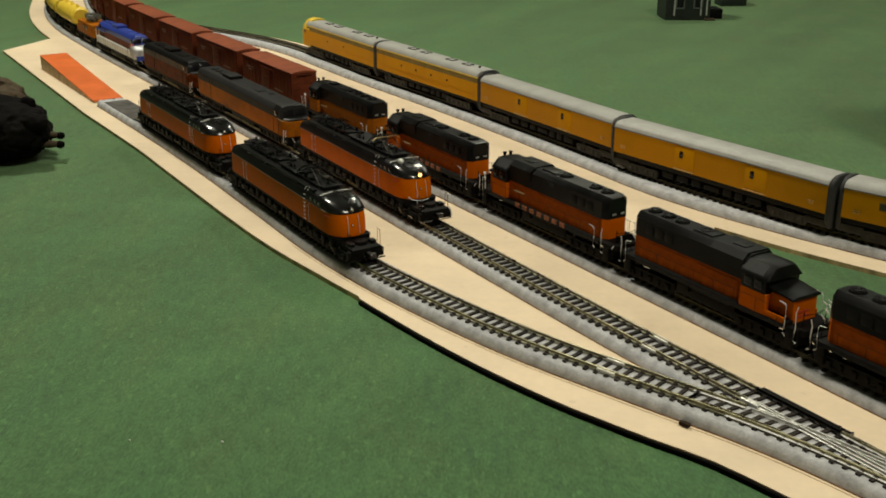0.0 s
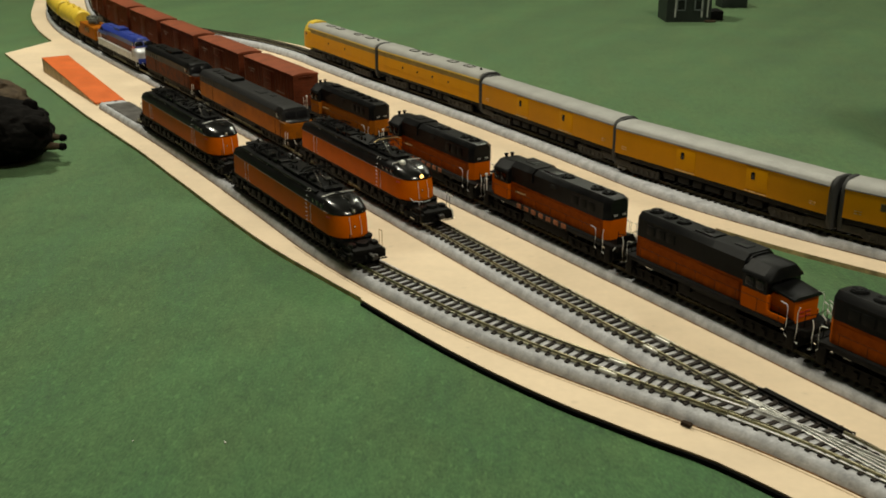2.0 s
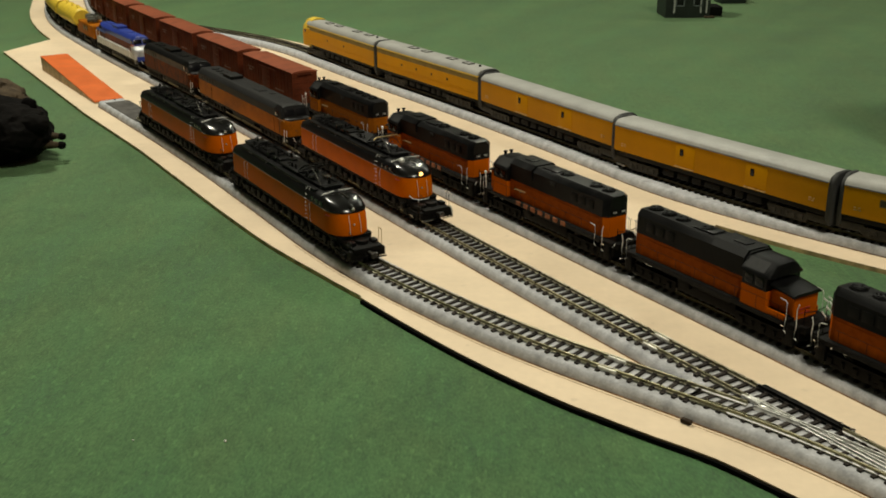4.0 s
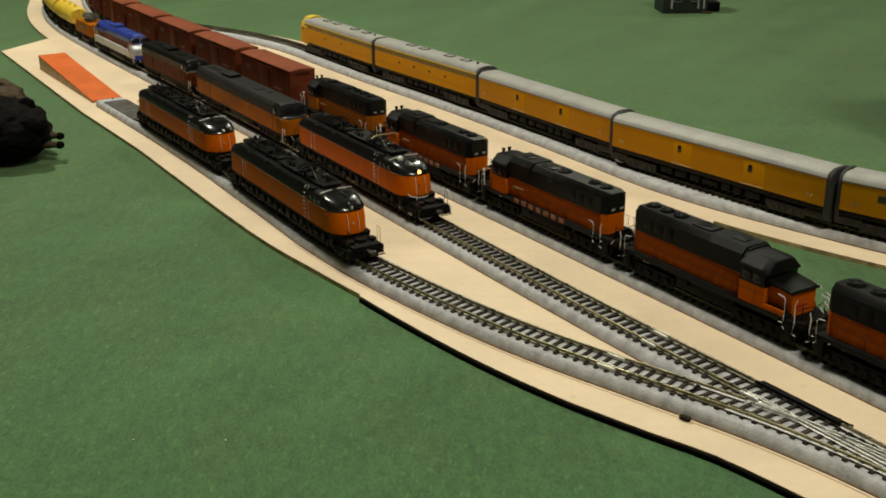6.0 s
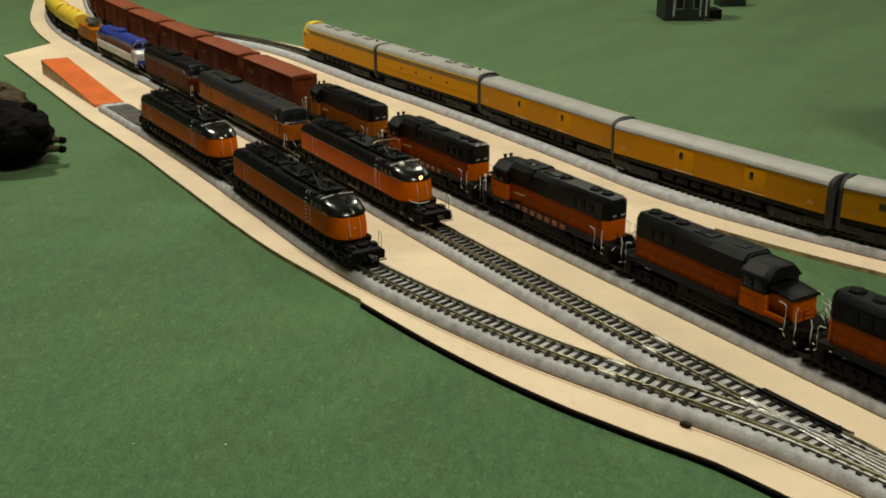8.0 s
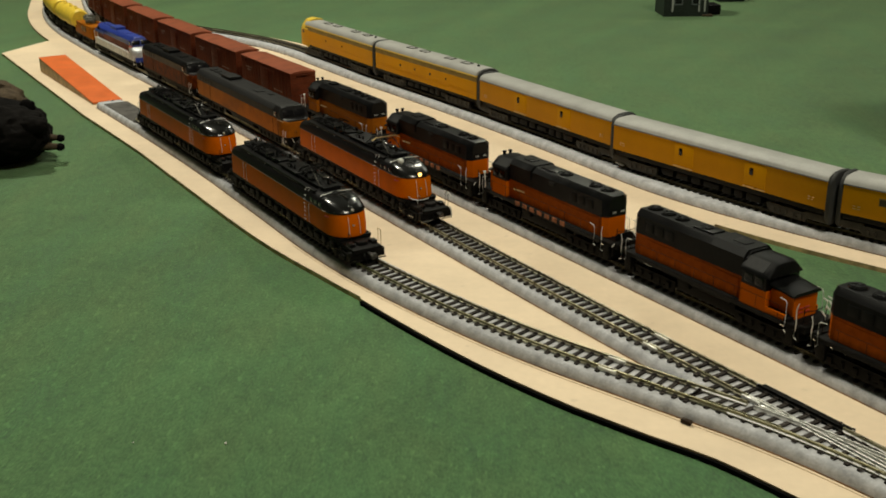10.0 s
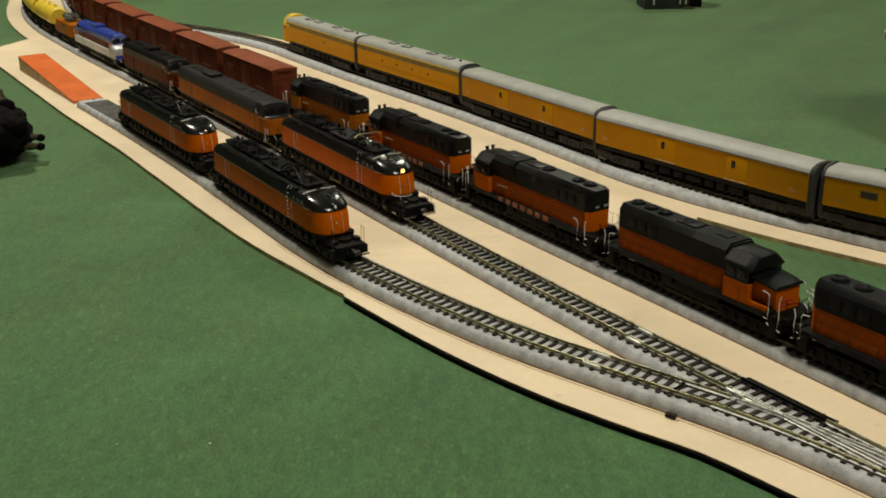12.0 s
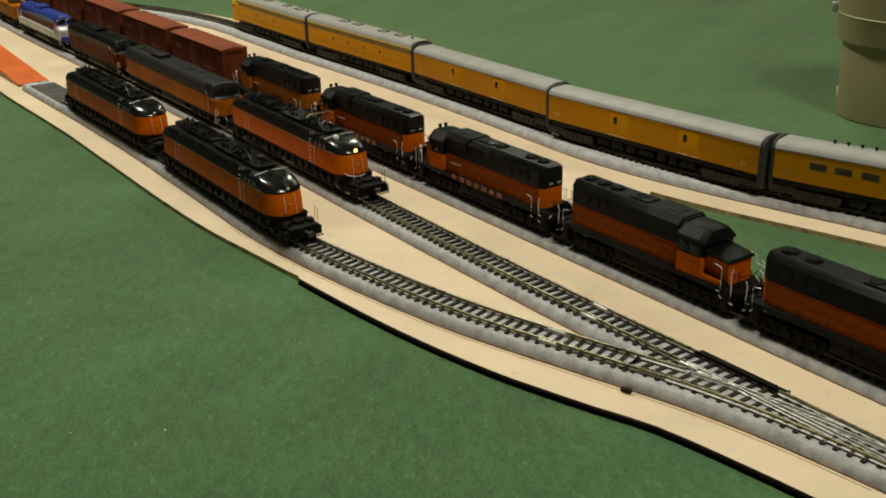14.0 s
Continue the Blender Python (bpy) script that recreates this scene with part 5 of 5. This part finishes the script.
def machine_car(m, L=0.085):
    t = thing("work_car", "small orange work car with grey machinery on top", "work car", m)
    e = L / 2 - 0.008
    bm = B()
    box(bm, (0.004, 0, 0.0235), (2 * e - 0.014, 0.0320, 0.0210), 0.0012)
    box(bm, (-e + 0.006, 0, 0.0185), (0.020, 0.0300, 0.0110), 0.0010)
    part("body", bm, ORANGE_OLD, t)
    bm = B()
    for u in (-0.006, 0.012):
        box(bm, (u, -0.0160, 0.0255), (0.0075, 0.0008, 0.0090), 0.0006)
    part("window", bm, GLASS_DARK, t)
    bm = B()
    rnd = random.Random(5)
    for i in range(12):
        box(bm, (rnd.uniform(-0.018, 0.024), rnd.uniform(-0.011, 0.011), 0.0350 + rnd.uniform(0, 0.008)), (rnd.uniform(0.004, 0.012), rnd.uniform(0.004, 0.010), rnd.uniform(0.003, 0.007)), 0.0008, rnd.uniform(0, 1))
    for i in range(4):
        cyl(bm, (-0.012 + i * 0.009, rnd.uniform(-0.006, 0.006), 0.0440), 0.0028, 0.0080, "z", 12)
    part("machinery", bm, MACHINE_GREY, t, "pale grey piled machinery")
    part("frame", box(B(), (0, 0, 0.0118), (L - 0.012, 0.030, 0.0034), 0.0004), CHASSIS, t)
    for sg in (-1, 1):
        coupler(t, sg * (L / 2 - 0.001), sg)
        truck(t, sg * (L / 2 - 0.024), 2, 0.016, 0.0048)
    return t


# ---- the trains on their tracks ----
def stand(maker, line, s0, s1, *args, share=0.30, **kw):
    return maker(on_track(line, (s0 + s1) / 2, (s1 - s0) * share), *args, **kw)


stand(electric, "front", 0.123, 0.426, False)
stand(electric, "front", 0.428, 0.731, False)
stand(electric, "middle", 1.476, 1.779, True)
stand(cowl_diesel, "middle", 1.165, 1.470, 0.305, ORANGE_OLD, COWL_ROOF, "faded orange full-width diesel with dull black roof")
stand(cowl_diesel, "middle", 0.932, 1.152, 0.220, ORANGE_SHADED, GREY_BLACK, "shorter sooty orange full-width diesel with black roof")
stand(cowl_diesel, "middle", 0.672, 0.906, 0.234, SILVER, BLUE, "silver full-width diesel with red stripe and blue roof", RED)
stand(machine_car, "middle", 0.530, 0.665, 0.135)
stand(tank_car, "middle", 0.360, 0.525)
stand(tank_car, "middle", 0.193, 0.358)
stand(tank_car, "middle", 0.026, 0.191)
for i in range(6):
    stand(boxcar, "back", 1.292 - 0.188 * (i + 1), 1.292 - 0.188 * i)
HOODS = "orange and black hood diesel"
stand(hood_diesel, "back", 1.309, 1.505, 0.196, -1, [(-0.044, 0.0062), (-0.061, 0.0062), (-0.012, 0.0066), (-0.028, 0.0052)], BLACK, ORANGE_OLD, HOODS + ", cab towards the boxcars")
stand(hood_diesel, "back", 1.510, 1.712, 0.202, -1, [(-0.052, 0.0064), (-0.067, 0.0064), (-0.012, 0.0068)], BLACK, ORANGE, HOODS + ", cab towards the boxcars", True)
stand(hood_diesel, "back", 1.714, 1.916, 0.202, -1, [(-0.052, 0.0064), (-0.067, 0.0064), (-0.012, 0.0068)], BLACK, ORANGE, HOODS + ", cab towards the boxcars", True)
stand(hood_diesel, "back", 1.919, 2.107, 0.188, 1, [(-0.073, 0.0064), (-0.058, 0.0064), (-0.043, 0.0064), (-0.017, 0.0068)], GREY_BLACK, ORANGE, HOODS + ", low orange nose with unreadable dark bars", True, hood_in=0.004)
stand(hood_diesel, "back", 2.109, 2.308, 0.199, 1, [(-0.078, 0.0066), (-0.060, 0.0066), (-0.014, 0.0068), (0.010, 0.0060)], GREY_BLACK, ORANGE, HOODS + ", radiator end beside the next engine", hood_in=0.004)
stand(yellow_diesel, "far", 0.275, 0.547, True)
stand(yellow_diesel, "far", 0.547, 0.819, False)
stand(baggage_car, "far", 0.819, 1.091)
stand(baggage_car, "far", 1.091, 1.363, shift=0.007)
stand(baggage_car, "far", 1.363, 1.635, True)

# ---- turnout: long ties, guard rails, frog ----
turnout = thing("turnout", "turnout where the siding joins the middle track, rails painted pale for their shine", "turnout", kind="structure")
n = int((2.45 - 2.132) / PITCH)
for i in range(n + 1):
    s = 2.132 + i * PITCH
    x, y, h = at("middle", s)
    # how far the siding still lies off the middle track here
    sep = min((math.hypot(at("front", q)[0] - x, at("front", q)[1] - y) for q in np.arange(1.0, 1.21, 0.004)), default=0) if s < 2.29 else 0.0
    lo, hi = -0.0130 - sep, 0.0128
    ob = new("tie", finish("long_tie", tie_shape(-(hi - lo) / 2, (hi - lo) / 2, ((lo - hi) / 2 + 0.0055, (hi - lo) / 2 - 0.0055)), TIE))
    cx, cy, _ = at("middle", s, (lo + hi) / 2)
    ob.parent, ob.matrix_basis = turnout, pose(cx, cy, RAIL_TOP - 0.0034, 0, 0, math.degrees(h))
for line, s0, s1, off in (("front", 1.045, 1.095, -G + 0.0022), ("front", FROG_F + 0.002, 1.100, G - 0.0020), ("middle", FROG_M + 0.002, 2.190, -G + 0.0020), ("middle", 2.212, 2.330, -G + 0.0036), ("front", 1.118, 1.200, G - 0.0036)):
    part("guard_rail", rail(B(), line, s0, s1, off, 0.005, slim=0.36), [PALE_SHINE, PALE_SHINE] if s0 > 2.2 or line == "front" and s0 > 1.08 or s0 == FROG_M + 0.002 or s0 == FROG_F + 0.002 else [RAIL, FOOT], turnout, smooth=False)
bm = B()
fx, fy, fh = at("middle", FROG_M, -G)
box(bm, (fx, fy, RAIL_TOP - 0.0016), (0.014, 0.0042, 0.0022), 0.0004, fh)
part("frog", bm, PALE_SHINE, turnout, "cast frog painted pale for its shine")

for line, s0, off in (("front", 0.975, -G), ("front", 0.972, G), ("middle", 2.068, -G), ("middle", 2.062, G), ("far", 1.096, -G)):
    bm = B()
    x, y, h = at(line, s0, off)
    box(bm, (x, y, RAIL_TOP - 0.0016), (0.0135, 0.0044, 0.0026), 0.0005, h)
    part("rail_joiner", bm, JOINER, turnout, "rail joiner painted pale for its metal shine")

bm = B()
loft(bm, [[(*at("middle", s, o)[:2], z) for o, z in ((0.0090, 0.0100), (0.0158, 0.0100), (0.0150, 0.0134), (0.0094, 0.0138))] for s in np.linspace(2.148, 2.214, 8)])
part("stock_rail", rail(B(), "middle", 2.148, 2.212, G), [CHASSIS, CHASSIS], turnout, "rail painted black", smooth=False)
part("point_motor", bm, CHASSIS, turnout, "black point motor strip beside the rail")
for s in (2.208, 2.217):
    x, y, _ = at("middle", s, 0.0120)
    part("screw", cyl(B(), (x, y, 0.0145), 0.0012, 0.0012, "z", 10), STEEL, turnout)

# ---- loose things ----
ROOF_DULL = material("dull_trim", (0.13, 0.15, 0.155), 0.5, vary=0.1)


def wedge(m):
    t = thing("wooden_block", "orange-topped wooden ramp block at the end of the siding", "block", m)
    L, w, h0, h1 = 0.293, 0.0415, 0.0222, 0.0032
    bm = B()
    loft(bm, [[(0, -w / 2, 0), (0, w / 2, 0), (0, w / 2, h0), (0, -w / 2, h0)], [(L, -w * 0.49, 0), (L, w * 0.49, 0), (L, w * 0.49, h1), (L, -w * 0.49, h1)]])
    bmesh.ops.bevel(bm, geom=bm.edges[:], offset=0.0006, segments=2, affect="EDGES")
    part("block", bm, BLOCK_WOOD, t)
    bm = B()
    loft(bm, [[(-0.0003, -w / 2 - 0.0002, h0 - 0.0006), (-0.0003, w / 2, h0 - 0.0006), (0, w / 2, h0 + 0.0006), (0, -w / 2, h0 + 0.0006)], [(L + 0.0004, -w * 0.49, h1 - 0.0012), (L + 0.0004, w * 0.49, h1 - 0.0012), (L, w * 0.49, h1 + 0.0006), (L, -w * 0.49, h1 + 0.0006)]])
    part("painted_top", bm, BLOCK_TOP, t, "orange painted top face")
    return t


wedge(pose(-0.6255, 1.7235, BOARD_TOP, 0, 0, -57.3))
wires_bm = tube(B(), [(-0.472, 1.487, BOARD_TOP + 0.002), (-0.462, 1.470, BOARD_TOP + 0.004), (-0.452, 1.456, BED_TOP + 0.001)], 0.0009)
tagged(part("track_pin", wires_bm, CHASSIS), "short dark wire between block and track end", "wire")


def plush_toy():
    """A lumpy plush: dark front, brown back, two short pale limbs; one mesh."""
    bm = B()
    lumps = [
        ((-0.553, 1.185, 0.032), (0.104, 0.066, 0.044), 24, 0, 5),
        ((-0.490, 1.188, 0.034), (0.043, 0.044, 0.032), 12, 0, 5),
        ((-0.612, 1.278, 0.049), (0.126, 0.062, 0.045), -18, 1, 5),
        ((-0.477, 1.214, 0.0600), (0.009, 0.007, 0.0085), 10, 0, 3),
        ((-0.458, 1.172, 0.0465), (0.017, 0.014, 0.012), 10, 0, 4),
        ((-0.454, 1.200, 0.0270), (0.018, 0.0046, 0.0044), -8, 1, 3),
        ((-0.451, 1.186, 0.0200), (0.018, 0.0048, 0.0046), -5, 1, 3),
        ((-0.4385, 1.199, 0.0262), (0.0052, 0.0046, 0.0044), 0, 0, 2),
        ((-0.4355, 1.186, 0.0192), (0.0056, 0.0048, 0.0046), 0, 0, 2),
    ]
    for c, radii, turn, slot, sub in lumps:
        seen = set(bm.faces)
        r = bmesh.ops.create_icosphere(bm, subdivisions=sub, radius=1.0)
        spin = Matrix.Rotation(radians(turn), 3, "Z")
        for v in r["verts"]:
            p = v.co.copy()
            k = 1 + 0.10 * noise.noise(p * 2.3 + Vector(c) * 9) + 0.06 * noise.noise(p * 6.0) + (0.03 * noise.noise(p * 15) if sub > 3 else 0)
            q = spin @ Vector((p.x * radii[0] * k, p.y * radii[1] * k, p.z * radii[2] * k)) + Vector(c)
            v.co = Vector((q.x, q.y, max(0.0, q.z)))
        for f in bm.faces:
            if f not in seen:
                f.material_index = slot
    return tagged(part("plush_toy", bm, [BARK, BROWN_CLOTH]), "dark lumpy plush toy with brown back on the carpet", "toy")


plush_toy()


def small_house():
    t = thing("model_house", "small dark green model house with pale corner trim", "house", pose(0.512, 2.325, 0, 0, 0, 2))
    w, d, h = 0.047, 0.040, 0.075
    bm = B()
    box(bm, (0, 0, h / 2), (2 * w, 2 * d, h))
    wall = part("wall", bm, HOUSE_GREEN, t)
    for i in range(16):
        part("clapboard", box(B(), (0, -d - 0.0003, 0.004 + i * 0.0046), (2 * w, 0.0010, 0.0036)), HOUSE_GREEN, wall)
    bm = B()
    loft(bm, [[(x, -d - 0.006, h - 0.002), (x, d + 0.006, h - 0.002), (x, 0, h + 0.038)] for x in (-w - 0.006, w + 0.006)])
    part("roof", bm, CHASSIS, t)
    for x in (-w + 0.018, w - 0.020, w - 0.008):
        part("trim_board", box(B(), (x, -d - 0.0018, h / 2 + 0.004), (0.0032, 0.0020, h - 0.012)), TRIM_WHITE, t)
    for x in (-0.0175, 0.0200):
        fr = B()
        for dx, dz, sx, sz in ((-0.0085, 0, 0.0024, 0.024), (0.0085, 0, 0.0024, 0.024), (0, 0.0110, 0.0194, 0.0024), (0, -0.0110, 0.0194, 0.0024)):
            box(fr, (x + dx, -d - 0.0020, 0.036 + dz), (sx, 0.0022, sz))
        win = part("window", fr, ROOF_DULL, t)
        part("pane", box(B(), (x, -d - 0.0012, 0.036), (0.0150, 0.0010, 0.0210)), GLASS_DARK, win)
    # low dark box standing in for the house's shadow on its right
    part("porch", box(B(), (w + 0.016, 0.004, 0.010), (0.034, 0.050, 0.020), 0.003), CHASSIS, t)
    part("step", box(B(), (w - 0.002, -d - 0.004, 0.002), (0.022, 0.010, 0.004), 0.001), BROWN_CLOTH, t)
    return t


small_house()
shed = thing("model_shed", "low dark model shed beside the house", "shed", pose(0.665, 2.530, 0, 0, 0, 5))
part("wall", box(B(), (0, 0, 0.014), (0.060, 0.050, 0.028), 0.002), HOUSE_GREEN, shed)
part("roof", box(B(), (0, 0, 0.030), (0.068, 0.058, 0.004), 0.001), CHASSIS, shed)


def bucket():
    t = thing("plastic_bucket", "beige plastic bucket with a stepped wider upper part", "bucket", pose(0.611, 1.194, 0))
    n = 64
    prof = [(0.068, 0.0), (0.0705, 0.0010), (0.0712, 0.004), (0.0735, 0.082), (0.0738, 0.088), (0.0790, 0.089), (0.0802, 0.092), (0.0815, 0.1180), (0.0821, 0.1190), (0.0812, 0.1202), (0.0816, 0.1215), (0.0860, 0.235), (0.0875, 0.240)]
    rings = [[(r * math.cos(a), r * math.sin(a), z) for a in (k * math.tau / n for k in range(n))] for r, z in prof]
    part("body", loft(B(), rings), BEIGE, t)
    part("rim", cyl(B(), (0, 0, 0.243), 0.0940, 0.008, "z", 64, bevel=0.002), BEIGE, t)
    a = radians(156)
    knob = B()
    box(knob, (0.0860 * math.cos(a), 0.0860 * math.sin(a), 0.122), (0.007, 0.007, 0.011), 0.002, a)
    part("seam_tab", box(B(), (0.0715 * math.cos(a), 0.0715 * math.sin(a), 0.024), (0.003, 0.004, 0.012), 0.001), WHITE_WIRE, t, "small pale tab")
    part("handle_lug", knob, WHITE_WIRE, t, "white handle lug")
    return t


bucket()

# ---- specks ----
notch = B()
CHIP = material("dark_brown_chip", (0.030, 0.018, 0.010), 0.8, spec=0.15, vary=0.3, scale=300)
nx, ny, nh = at("front", 1.041, -0.0228)
box(notch, (nx, ny, BOARD_TOP + 0.0018), (0.0068, 0.0034, 0.0026), 0.0006, nh)
tagged(part("wood_chip", notch, CHIP), "dark chip lodged at the roadbed edge", "chip")
for x, y, r in ((-0.132, 0.563, 0.0008), (-0.188, 0.565, 0.0005)):
    bm = B()
    bmesh.ops.create_icosphere(bm, subdivisions=2, radius=r, matrix=Matrix.Translation((x, y, r * 0.6)))
    tagged(part("lint", bm, WHITE_WIRE), "tiny pale speck of lint on the carpet", "lint")
